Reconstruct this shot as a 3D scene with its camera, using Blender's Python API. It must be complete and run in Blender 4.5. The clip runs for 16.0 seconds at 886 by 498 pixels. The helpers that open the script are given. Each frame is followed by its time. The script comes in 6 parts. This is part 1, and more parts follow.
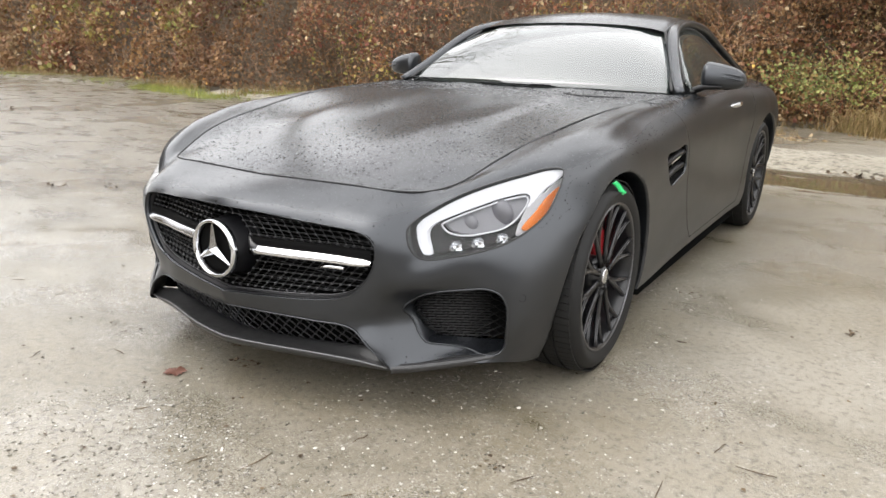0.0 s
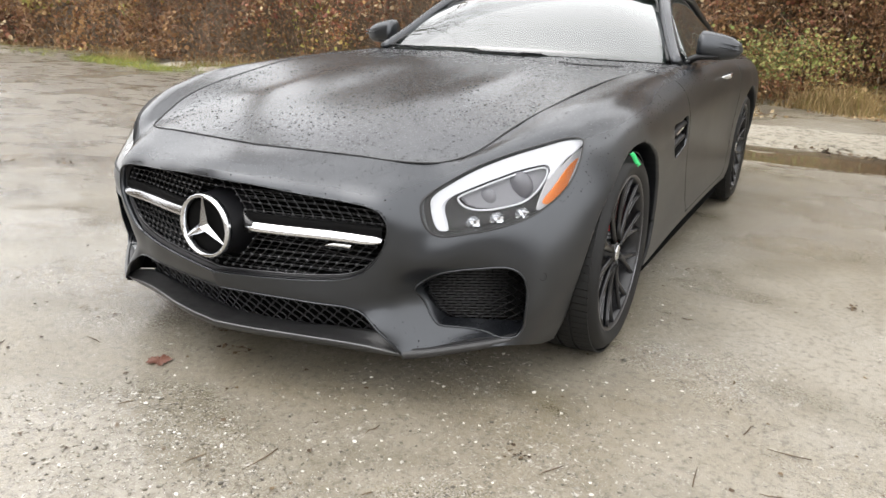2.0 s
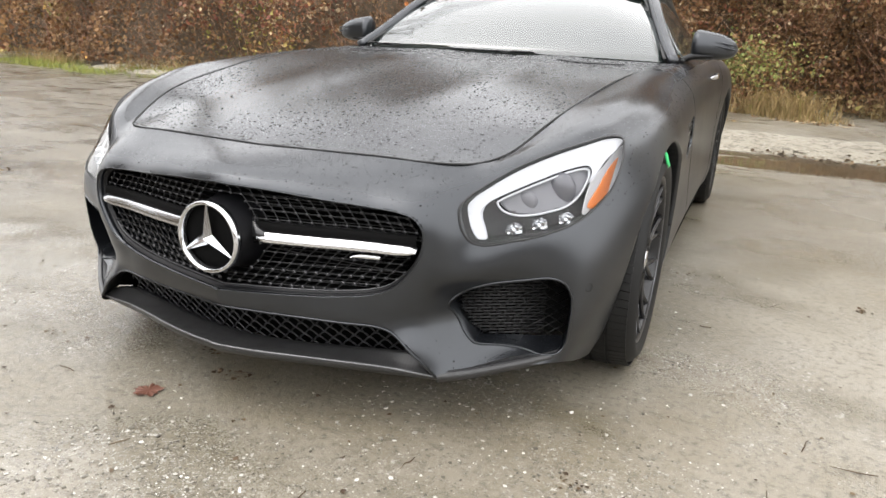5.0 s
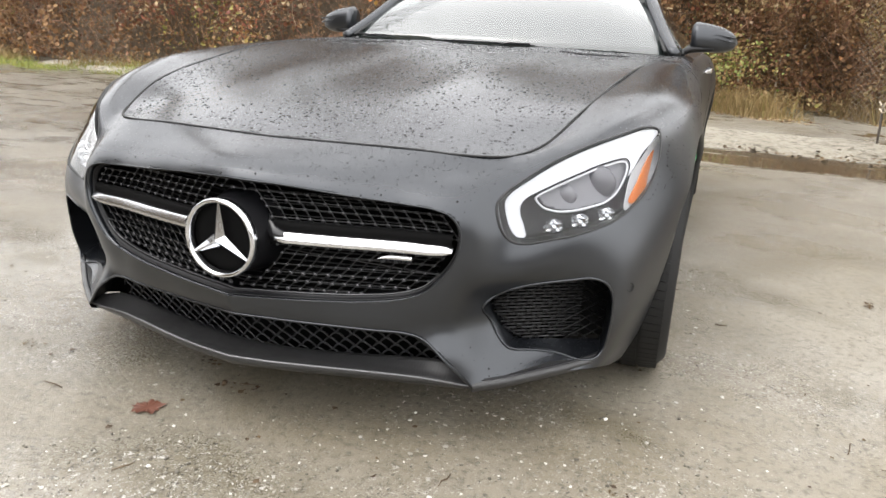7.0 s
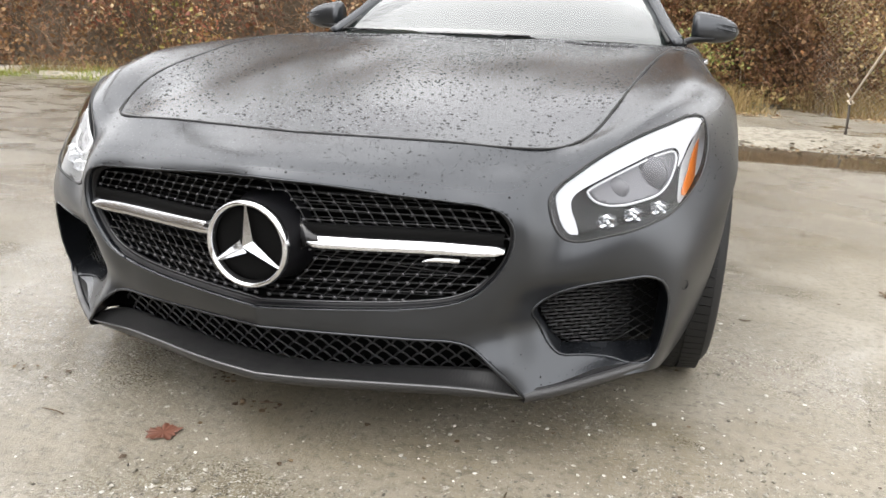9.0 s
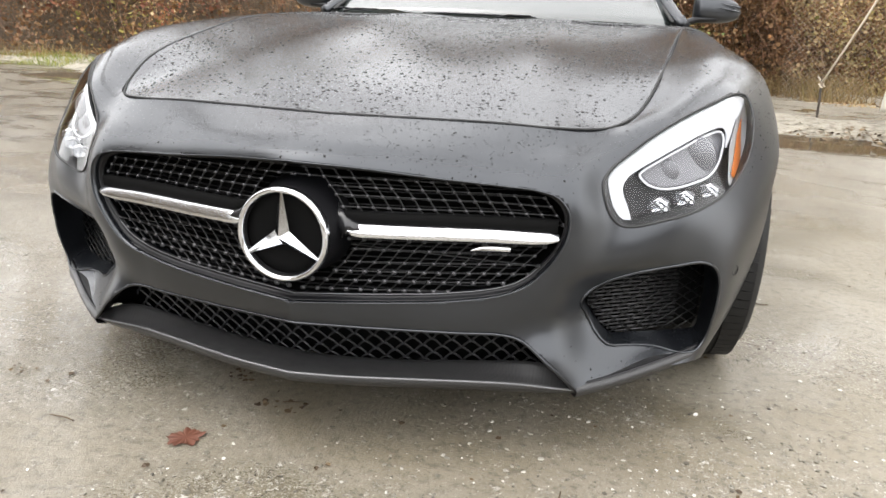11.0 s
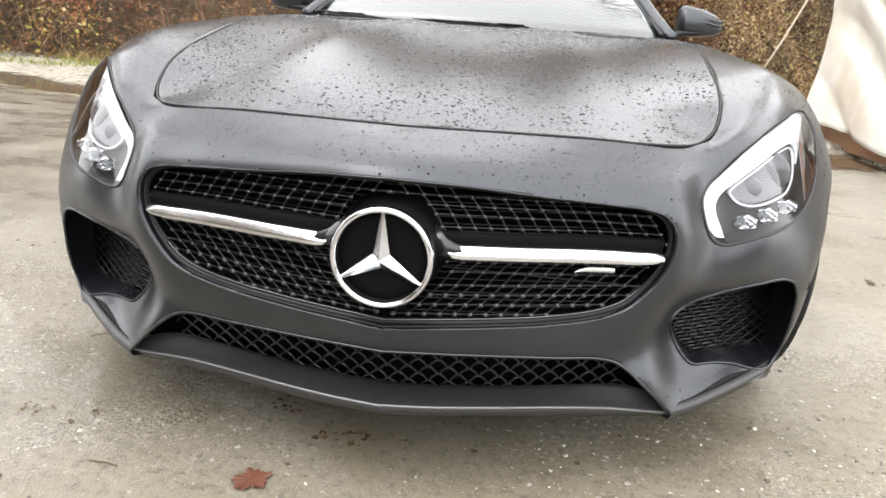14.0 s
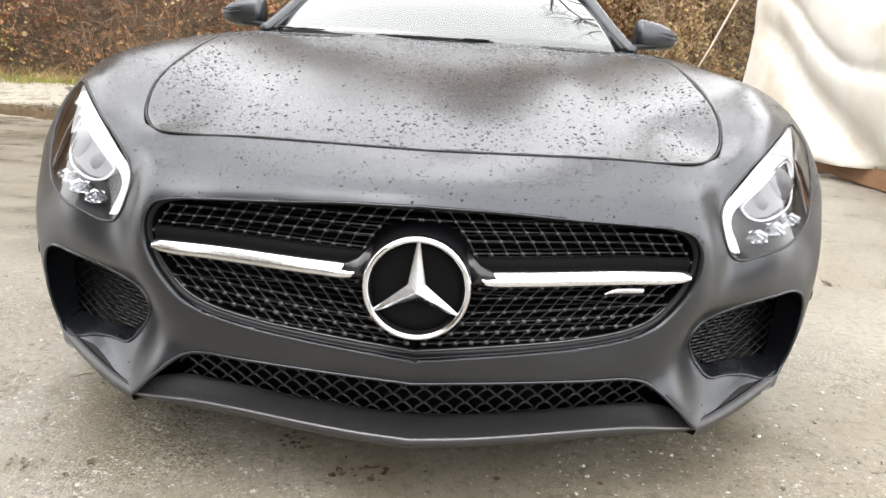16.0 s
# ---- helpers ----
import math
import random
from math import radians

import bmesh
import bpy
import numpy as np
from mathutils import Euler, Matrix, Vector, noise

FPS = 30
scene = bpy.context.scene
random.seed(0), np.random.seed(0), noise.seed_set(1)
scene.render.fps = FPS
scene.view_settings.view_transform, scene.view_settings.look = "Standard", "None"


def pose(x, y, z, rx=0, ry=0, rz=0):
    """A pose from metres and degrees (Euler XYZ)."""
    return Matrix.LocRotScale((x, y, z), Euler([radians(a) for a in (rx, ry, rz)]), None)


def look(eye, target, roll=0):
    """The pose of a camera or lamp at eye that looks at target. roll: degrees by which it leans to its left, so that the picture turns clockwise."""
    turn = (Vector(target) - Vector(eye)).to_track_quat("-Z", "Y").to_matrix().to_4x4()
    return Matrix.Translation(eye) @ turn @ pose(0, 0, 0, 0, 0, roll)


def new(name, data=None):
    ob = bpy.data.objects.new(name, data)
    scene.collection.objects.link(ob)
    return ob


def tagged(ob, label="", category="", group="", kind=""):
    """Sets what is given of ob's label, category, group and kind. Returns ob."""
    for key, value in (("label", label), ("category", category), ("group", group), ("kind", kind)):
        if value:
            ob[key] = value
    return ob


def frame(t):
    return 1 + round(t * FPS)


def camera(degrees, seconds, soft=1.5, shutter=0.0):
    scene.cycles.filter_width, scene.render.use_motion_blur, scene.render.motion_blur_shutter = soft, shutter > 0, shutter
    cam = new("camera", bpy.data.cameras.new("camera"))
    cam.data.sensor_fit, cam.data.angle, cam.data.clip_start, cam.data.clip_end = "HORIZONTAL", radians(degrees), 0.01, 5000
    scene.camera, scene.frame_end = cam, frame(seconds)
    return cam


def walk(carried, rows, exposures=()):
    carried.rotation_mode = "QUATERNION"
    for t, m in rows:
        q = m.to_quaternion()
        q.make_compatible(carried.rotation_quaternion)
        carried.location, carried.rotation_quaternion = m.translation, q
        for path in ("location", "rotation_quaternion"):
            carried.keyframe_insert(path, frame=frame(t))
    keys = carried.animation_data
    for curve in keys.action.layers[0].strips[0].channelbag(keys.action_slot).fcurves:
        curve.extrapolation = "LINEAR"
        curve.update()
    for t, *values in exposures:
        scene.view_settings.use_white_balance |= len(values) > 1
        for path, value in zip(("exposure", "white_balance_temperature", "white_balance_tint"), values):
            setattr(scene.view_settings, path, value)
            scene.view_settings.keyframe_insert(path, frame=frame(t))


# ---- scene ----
cam = camera(63.7, 16.0)
PATH = [
    (0, (1.672, -1.37, 1.067), (0.645, 0.257, 0.521), 1.4),
    (0.5, (1.622, -1.359, 1.054), (0.632, 0.284, 0.488), 1.7),
    (1, (1.567, -1.351, 1.037), (0.612, 0.308, 0.459), 2.0),
    (1.5, (1.513, -1.342, 1.028), (0.59, 0.332, 0.441), 2.1),
    (2, (1.456, -1.335, 1.018), (0.552, 0.344, 0.415), 2.1),
    (2.5, (1.404, -1.33, 1.009), (0.504, 0.353, 0.409), 1.9),
    (3, (1.346, -1.322, 1.004), (0.473, 0.378, 0.415), 2.0),
    (3.5, (1.296, -1.316, 0.997), (0.46, 0.406, 0.418), 2.0),
    (4, (1.251, -1.304, 0.986), (0.443, 0.432, 0.409), 2.1),
    (6.5, (1.002, -1.252, 0.931), (0.338, 0.543, 0.348), 3.3),
    (7, (0.95, -1.237, 0.919), (0.311, 0.568, 0.342), 3.1),
    (7.5, (0.897, -1.223, 0.9), (0.29, 0.6, 0.345), 2.9),
    (8, (0.85, -1.208, 0.89), (0.277, 0.63, 0.349), 2.7),
    (8.5, (0.801, -1.198, 0.882), (0.244, 0.644, 0.335), 2.5),
    (9, (0.747, -1.184, 0.876), (0.208, 0.657, 0.307), 2.4),
    (11.5, (0.514, -1.144, 0.84), (0.114, 0.72, 0.235), 2.8),
    (12, (0.451, -1.145, 0.834), (0.09, 0.726, 0.224), 3.3),
    (12.5, (0.396, -1.137, 0.831), (0.069, 0.74, 0.223), 3.8),
    (13, (0.347, -1.136, 0.83), (0.046, 0.749, 0.232), 3.7),
    (13.5, (0.286, -1.136, 0.832), (0.016, 0.756, 0.243), 3.6),
    (14, (0.22, -1.13, 0.837), (0.022, 0.775, 0.262), 4.0),
    (14.5, (0.174, -1.127, 0.84), (0.045, 0.791, 0.289), 3.9),
    (15, (0.123, -1.12, 0.847), (0.057, 0.803, 0.301), 4.0),
    (15.5, (0.077, -1.112, 0.849), (0.057, 0.813, 0.308), 3.8),
    (16, (0.043, -1.104, 0.848), (0.036, 0.822, 0.31), 3.5),
]
walk(cam, [(t, look(eye, target, roll)) for t, eye, target, roll in PATH], ((0, 2.13), (8, 2.25), (12, 2.42), (16, 2.56)))

# ---- light ----
world = bpy.data.worlds.new("overcast")
scene.world = world
world.use_nodes = True
wn = world.node_tree.nodes
sky = wn.new("ShaderNodeTexSky")
sky.sky_type = "NISHITA"
sky.sun_disc = False
sky.sun_elevation, sky.sun_rotation = radians(58), radians(228)
sky.dust_density, sky.air_density = 4.0, 1.2
soften = wn.new("ShaderNodeHueSaturation")
soften.inputs["Saturation"].default_value = 0.22
world.node_tree.links.new(sky.outputs["Color"], soften.inputs["Color"])
cloud = wn.new("ShaderNodeMix")
cloud.data_type = "RGBA"
cloud.inputs[0].default_value = 0.78
cloud.inputs[7].default_value = (3.33, 3.28, 3.26, 1)
world.node_tree.links.new(soften.outputs["Color"], cloud.inputs[6])
world.node_tree.links.new(cloud.outputs[2], wn["Background"].inputs["Color"])
wn["Background"].inputs["Strength"].default_value = 0.186
sun = new("sun", bpy.data.lights.new("sun", "SUN"))
sun.data.energy, sun.data.angle, sun.data.color = 0.65, radians(170), (1.0, 0.985, 0.97)
sun.matrix_world = look((9, -7, 11), (0, 0, 0))


# ---- materials ----
def material(name, base, rough=0.5, metal=0.0, **more):
    m = bpy.data.materials.new(name)
    m.use_nodes = True
    b = m.node_tree.nodes["Principled BSDF"]
    b.inputs["Base Color"].default_value = (*base, 1)
    b.inputs["Roughness"].default_value = rough
    b.inputs["Metallic"].default_value = metal
    for key, value in more.items():
        b.inputs[key.replace("_", " ")].default_value = value
    return m


class Nodes:
    """Short hand for building a node tree."""

    def __init__(self, m):
        self.t, self.m = m.node_tree, m
        self.b = self.t.nodes["Principled BSDF"]
        self.coords = self.t.nodes.new("ShaderNodeTexCoord").outputs["Object"]

    def link(self, a, b):
        self.t.links.new(a, b)

    def noise(self, scale, detail=4.0, rough=0.55, vec=None, out="Fac"):
        n = self.t.nodes.new("ShaderNodeTexNoise")
        n.inputs["Scale"].default_value, n.inputs["Detail"].default_value, n.inputs["Roughness"].default_value = scale, detail, rough
        self.link(vec or self.coords, n.inputs["Vector"])
        return n.outputs[out]

    def voronoi(self, scale, vec=None, out="Distance", rand=1.0):
        n = self.t.nodes.new("ShaderNodeTexVoronoi")
        n.inputs["Scale"].default_value, n.inputs["Randomness"].default_value = scale, rand
        self.link(vec or self.coords, n.inputs["Vector"])
        return n.outputs[out]

    def ramp(self, fac, *stops):
        n = self.t.nodes.new("ShaderNodeValToRGB")
        e = n.color_ramp.elements
        while len(e) < len(stops):
            e.new(0.5)
        for k, (at, c) in zip(e, stops):
            k.position, k.color = at, ((c, c, c, 1) if isinstance(c, (int, float)) else (*c, 1))
        self.link(fac, n.inputs["Fac"])
        return n.outputs["Color"]

    def mix(self, fac, a, b, kind="MIX"):
        n = self.t.nodes.new("ShaderNodeMix")
        n.data_type, n.blend_type = "RGBA", kind
        for value, sock in ((fac, n.inputs[0]), (a, n.inputs[6]), (b, n.inputs[7])):
            if isinstance(value, (int, float)):
                sock.default_value = value if sock == n.inputs[0] else (value, value, value, 1)
            elif isinstance(value, tuple):
                sock.default_value = (*value, 1)
            else:
                self.link(value, sock)
        return n.outputs[2]

    def math(self, op, a, b=0.0):
        n = self.t.nodes.new("ShaderNodeMath")
        n.operation = op
        for value, sock in ((a, n.inputs[0]), (b, n.inputs[1])):
            if isinstance(value, (int, float)):
                sock.default_value = value
            else:
                self.link(value, sock)
        return n.outputs[0]

    def stretched(self, sx, sy, sz):
        n = self.t.nodes.new("ShaderNodeMapping")
        n.inputs["Scale"].default_value = (sx, sy, sz)
        self.link(self.coords, n.inputs["Vector"])
        return n.outputs["Vector"]

    def base(self, c):
        self.link(c, self.b.inputs["Base Color"])
        return self

    def rough(self, r):
        self.link(r, self.b.inputs["Roughness"])
        return self

    def bump(self, h, strength=0.3, distance=0.01, after=None):
        n = self.t.nodes.new("ShaderNodeBump")
        n.inputs["Strength"].default_value, n.inputs["Distance"].default_value = strength, distance
        self.link(h, n.inputs["Height"])
        if after:
            self.link(after, n.inputs["Normal"])
        self.link(n.outputs["Normal"], self.b.inputs["Normal"])
        return n.outputs["Normal"]

    def random(self):
        return self.t.nodes.new("ShaderNodeObjectInfo").outputs["Random"]

    def island(self):
        return self.t.nodes.new("ShaderNodeNewGeometry").outputs["Random Per Island"]


def clear_cover(name, tint, least, gain, power):
    """Clear pane: see-through, with a mirror gloss that grows towards grazing."""
    m = bpy.data.materials.new(name)
    m.use_nodes = True
    t = m.node_tree
    t.nodes.remove(t.nodes["Principled BSDF"])
    see, gloss, mix, facing, rise, grow = (t.nodes.new("ShaderNode" + k) for k in ("BsdfTransparent", "BsdfGlossy", "MixShader", "LayerWeight", "Math", "Math"))
    see.inputs["Color"].default_value = (*tint, 1)
    gloss.inputs["Roughness"].default_value = 0.02
    rise.operation, grow.operation = "POWER", "MULTIPLY_ADD"
    rise.inputs[1].default_value = power
    grow.inputs[1].default_value, grow.inputs[2].default_value = gain, least
    t.links.new(facing.outputs["Facing"], rise.inputs[0])
    t.links.new(rise.outputs[0], grow.inputs[0])
    t.links.new(grow.outputs[0], mix.inputs[0])
    t.links.new(see.outputs[0], mix.inputs[1])
    t.links.new(gloss.outputs[0], mix.inputs[2])
    t.links.new(mix.outputs[0], t.nodes["Material Output"].inputs["Surface"])
    return m


def make_paint():
    m = material("satin_black_wrap", (0.03, 0.03, 0.032), 0.36)
    n = Nodes(m)
    # beads and smears of rain on what faces the sky
    up = n.t.nodes.new("ShaderNodeSeparateXYZ")
    n.link(n.t.nodes.new("ShaderNodeNewGeometry").outputs["Normal"], up.inputs[0])
    level = n.ramp(up.outputs["Z"], (0.62, 0.0), (0.90, 1.0))
    wet = None
    for scale, size, share in ((150, 0.30, 0.84), (230, 0.34, 0.80)):
        warp = n.mix(0.002, n.coords, n.noise(160, 2, out="Color"), "LINEAR_LIGHT")
        bead = n.voronoi(scale, warp)
        pick = n.voronoi(scale, warp, "Color")
        some = n.math("GREATER_THAN", n.math("ADD", pick, n.math("MULTIPLY", n.noise(2.6, 4), 0.34)), share + 0.16)
        one = n.math("MULTIPLY", some, n.math("LESS_THAN", bead, size))
        wet = one if wet is None else n.math("MAXIMUM", wet, one)
    wet = n.math("MULTIPLY", wet, level)
    dust = n.noise(14, 5)
    film = n.ramp(dust, (0.3, (0.0035, 0.004, 0.005)), (0.75, (0.007, 0.0078, 0.0095)))
    n.b.inputs["Specular Tint"].default_value = (0.91, 0.945, 1.0, 1)
    n.base(n.mix(wet, film, (0.002, 0.002, 0.002)))
    # broad wiped smears, and fine dried streaks that run down the bonnet
    smear = n.noise(3.5, 5, 0.6, n.stretched(1, 0.35, 1))
    streak = n.math("MULTIPLY", n.noise(90, 5, 0.7, n.stretched(1, 0.28, 1)), level)
    satin = n.mix(level, n.ramp(smear, (0.3, 0.30), (0.7, 0.36)), n.math("ADD", n.ramp(smear, (0.3, 0.155), (0.7, 0.21)), n.math("MULTIPLY", streak, 0.07)))
    place = n.t.nodes.new("ShaderNodeSeparateXYZ")
    n.link(n.coords, place.inputs[0])
    back = n.ramp(n.math("MULTIPLY", place.outputs["Y"], 0.5), (0.72, 0.0), (0.86, 1.0), (0.97, 1.0), (1.0, 0.0))
    dried = n.math("MULTIPLY", n.math("MULTIPLY", n.ramp(n.noise(16, 6, 0.7, n.stretched(1.5, 1, 1)), (0.47, 0.0), (0.60, 1.0)), back), level)
    satin = n.mix(dried, satin, 0.42)
    n.rough(n.mix(wet, satin, 0.6))
    n.link(n.mix(wet, n.mix(level, 0.76, n.ramp(streak, (0.30, 0.66), (0.62, 0.80))), 0.36), n.b.inputs["Specular IOR Level"])
    n.bump(n.noise(420, 3, 0.7), 0.06, 0.001)
    return m


PAINT = make_paint()
GLOSS_BLACK = material("gloss_black", (0.004, 0.004, 0.0045), 0.2)
BLACK_PLASTIC = material("black_plastic", (0.004, 0.004, 0.005), 0.45, Specular_IOR_Level=0.32)
GRILLE_BLACK = material("grille_black", (0.004, 0.004, 0.005), 0.34, Specular_IOR_Level=0.35)
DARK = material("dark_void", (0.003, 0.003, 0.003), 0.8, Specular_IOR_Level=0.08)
CHROME = material("chrome", (0.62, 0.63, 0.65), 0.16, 1.0)
SATIN_CHROME = material("satin_chrome", (0.85, 0.86, 0.88), 0.28, 1.0)


# ---- shaping tools ----
def part(name, bm, mat, parent=None, label="", smooth=True):
    """Links a bmesh as one mesh object."""
    me = bpy.data.meshes.new(name)
    if smooth:
        for f in bm.faces:
            f.smooth = True
    bm.to_mesh(me)
    bm.free()
    return link_mesh(name, me, mat, parent, label)


def link_mesh(name, me, mat, parent=None, label=""):
    if not me.materials:
        me.materials.append(mat)
    ob = new(name, me)
    if parent:
        ob.parent = parent
    return tagged(ob, label)


def thing(name, label, category, at=(0, 0, 0), group="", kind=""):
    ob = new(name)
    ob.location = at
    return tagged(ob, label, category, group, kind)


def spline(values, knots, q):
    """Cubic through rows of values, with tangents from the neighbours."""
    v, k, q = np.asarray(values, float), np.asarray(knots, float), np.asarray(q, float)
    d = np.diff(v, axis=0) / np.diff(k).reshape(-1, *[1] * (v.ndim - 1))
    h = np.diff(k)
    tan = np.empty_like(v)
    tan[0], tan[-1] = d[0], d[-1]
    for n in range(1, len(k) - 1):
        tan[n] = (d[n - 1] * h[n] + d[n] * h[n - 1]) / (h[n - 1] + h[n])
    i = np.clip(np.searchsorted(k, q, side="right") - 1, 0, len(k) - 2)
    s = ((q - k[i]) / h[i]).reshape(-1, *[1] * (v.ndim - 1))
    hh = h[i].reshape(s.shape)
    return (
        (2 * s**3 - 3 * s**2 + 1) * v[i] + (s**3 - 2 * s**2 + s) * hh * tan[i]
        + (-2 * s**3 + 3 * s**2) * v[i + 1] + (s**3 - s**2) * hh * tan[i + 1]
    )


def smooth_line(points, n, closed=False):
    """n points evenly along a smooth line through points."""
    p = np.asarray(points, float)
    if closed:
        p = np.vstack([p[-2:], p, p[:3]])
    k = np.r_[0, np.cumsum(np.linalg.norm(np.diff(p, axis=0), axis=1) ** 0.7)]
    if closed:
        q = np.linspace(k[2], k[-3], n, endpoint=False)
    else:
        q = np.linspace(0, k[-1], n)
    return spline(p, k, q)


def inside(poly, p):
    """Which points p lie inside the polygon."""
    x, y = p[:, 0], p[:, 1]
    a, b = poly, np.roll(poly, -1, axis=0)
    hit = np.zeros(len(p), bool)
    for (x0, y0), (x1, y1) in zip(a, b):
        if y0 != y1:
            hit ^= ((y0 > y) != (y1 > y)) & (x < (x1 - x0) * (y - y0) / (y1 - y0) + x0)
    return hit


def nearest(poly, p):
    """The nearest point of the polygon's outline to each point p."""
    a, b = poly, np.roll(poly, -1, axis=0)
    e = b - a
    s = np.clip(((p[:, None] - a) * e).sum(-1) / np.maximum((e * e).sum(-1), 1e-12), 0, 1)
    c = a + s[..., None] * e
    return c[np.arange(len(p)), ((c - p[:, None]) ** 2).sum(-1).argmin(1)]


class Sheet:
    """A grid of points that holes can be cut into, with clean edges."""

    def __init__(self, grid):
        self.g = np.array(grid, float)
        self.nu, self.nv = self.g.shape[:2]
        self.p = self.g.reshape(-1, 3).copy()
        du, dv = np.gradient(self.g, axis=0), np.gradient(self.g, axis=1)
        n = np.cross(du, dv).reshape(-1, 3)
        self.n = n / np.maximum(np.linalg.norm(n, axis=1, keepdims=True), 1e-9)
        i = np.arange(self.nu * self.nv).reshape(self.nu, self.nv)
        self.f = np.stack([i[:-1, :-1], i[1:, :-1], i[1:, 1:], i[:-1, 1:]], -1).reshape(-1, 4)
        self.rims = []

    def cut(self, poly, axes, where=None, keep_inside=False):
        """Takes away what lies inside the outline, seen along the axis left out of axes; where: which points may be touched."""
        poly = np.asarray(poly, float)
        drop = 3 - sum(axes)
        q = self.p[:, axes]
        within = inside(poly, q)
        if keep_inside:
            within = ~within
        if where is not None:
            within &= where(self.p)
        gone = within[self.f].all(1)
        edge = np.zeros(len(self.p), bool)
        part_in = within[self.f].any(1) & ~gone
        edge[self.f[part_in].ravel()] = True
        edge &= within
        # let close outside points snap as well, for an even edge
        self.f = self.f[~gone]
        to = nearest(poly, q[edge])
        move = to - q[edge]
        nn = self.n[edge]
        rest = -(nn[:, axes[0]] * move[:, 0] + nn[:, axes[1]] * move[:, 1]) / np.where(abs(nn[:, drop]) < 0.15, 1e9, nn[:, drop])
        self.p[np.ix_(edge, axes)] = to
        self.p[edge, drop] += np.clip(rest, -0.03, 0.03)
        self.rims.append(np.flatnonzero(edge))
        return self

    def mesh(self, name, flange=(), mirror=False, flip=False):
        """One mesh; flange: a depth for each cut, with the way it goes in."""
        bm = bmesh.new()
        used = np.unique(self.f)
        vs = {i: bm.verts.new(self.p[i]) for i in used}
        for f in self.f:
            q = list(dict.fromkeys(vs[i] for i in f))
            if len(q) > 2:
                try:
                    bm.faces.new(q[::-1] if flip else q)
                except ValueError:
                    pass
        for rim, ways in zip(self.rims, flange):
            rim = set(int(i) for i in rim)
            rv = {vs[i] for i in rim if i in vs}
            for way in ways or ():
                edges = [e for e in bm.edges if e.is_boundary and e.verts[0] in rv and e.verts[1] in rv]
                out = bmesh.ops.extrude_edge_only(bm, edges=edges)
                moved = [v for v in out["geom"] if isinstance(v, bmesh.types.BMVert)]
                for v in moved:
                    v.co += Vector(way)
                rv = set(moved)
        if mirror:
            mirrored(bm)
        bmesh.ops.recalc_face_normals(bm, faces=bm.faces[:])
        bm.normal_update()
        mid = sum((f.calc_center_median() for f in bm.faces), Vector()) / len(bm.faces)
        if sum((f.calc_center_median() - mid - Vector((0, .3, 0))).dot(f.normal) * f.calc_area() for f in bm.faces) < 0:
            bmesh.ops.reverse_faces(bm, faces=bm.faces[:])
        return bm


def mirrored(bm):
    """Adds the mirror image across x = 0 and welds the middle."""
    geom = bm.verts[:] + bm.edges[:] + bm.faces[:]
    made = bmesh.ops.duplicate(bm, geom=geom)["geom"]
    faces = [g for g in made if isinstance(g, bmesh.types.BMFace)]
    for v in made:
        if isinstance(v, bmesh.types.BMVert):
            v.co.x *= -1
    bmesh.ops.reverse_faces(bm, faces=faces)
    mid = [v for v in bm.verts if abs(v.co.x) < 1e-4]
    bmesh.ops.remove_doubles(bm, verts=mid, dist=2e-4)
    return bm


def flip_x(bm):
    for v in bm.verts:
        v.co.x *= -1
    bmesh.ops.reverse_faces(bm, faces=bm.faces[:])
    return bm


def loft(lines, closed=False, cap=False):
    """A skin over lines of equal length."""
    bm = bmesh.new()
    rows = [[bm.verts.new(p) for p in line] for line in lines]
    n = len(rows[0])
    for a, b in zip(rows, rows[1:]):
        for i in range(n if closed else n - 1):
            j = (i + 1) % n
            try:
                bm.faces.new((a[i], a[j], b[j], b[i]))
            except ValueError:
                pass
    if cap:
        bm.faces.new(rows[0][::-1])
        bm.faces.new(rows[-1])
    bmesh.ops.recalc_face_normals(bm, faces=bm.faces[:])
    return bm


def tube(points, radius, sides=8, bm=None, flat=None, cap=True):
    """A round rod along points; radius may vary; flat squeezes it along the second axis."""
    bm = bm or bmesh.new()
    p = [Vector(q) for q in points]
    rad = radius if isinstance(radius, (list, tuple, np.ndarray)) else [radius] * len(p)
    side = None
    rings = []
    for i, c in enumerate(p):
        t = (p[min(i + 1, len(p) - 1)] - p[max(i - 1, 0)]).normalized()
        if side is None:
            side = t.orthogonal().normalized() if flat is None else (Vector(flat[0]) - t * t.dot(Vector(flat[0]))).normalized()
        side = (side - t * t.dot(side)).normalized()
        up = t.cross(side)
        k = 1.0 if flat is None else flat[1]
        rings.append([bm.verts.new(c + (side * math.cos(a) + up * math.sin(a) * k) * rad[i]) for a in (2 * math.pi * s / sides for s in range(sides))])
    for a, b in zip(rings, rings[1:]):
        for s in range(sides):
            bm.faces.new((a[s], a[(s + 1) % sides], b[(s + 1) % sides], b[s]))
    if cap:
        bm.faces.new(rings[0][::-1])
        bm.faces.new(rings[-1])
    return bm


def box(size, at=(0, 0, 0), bevel=0.0, bm=None, turn=None):
    """A box with rounded edges."""
    bm = bm or bmesh.new()
    m = Matrix.Translation(at) @ (turn or Matrix()) @ Matrix.Diagonal((*size, 1))
    made = bmesh.ops.create_cube(bm, size=1, matrix=m)["verts"]
    if bevel:
        edges = list({e for v in made for e in v.link_edges})
        bmesh.ops.bevel(bm, geom=edges, offset=bevel, segments=2, profile=0.6, affect="EDGES")
    return bm


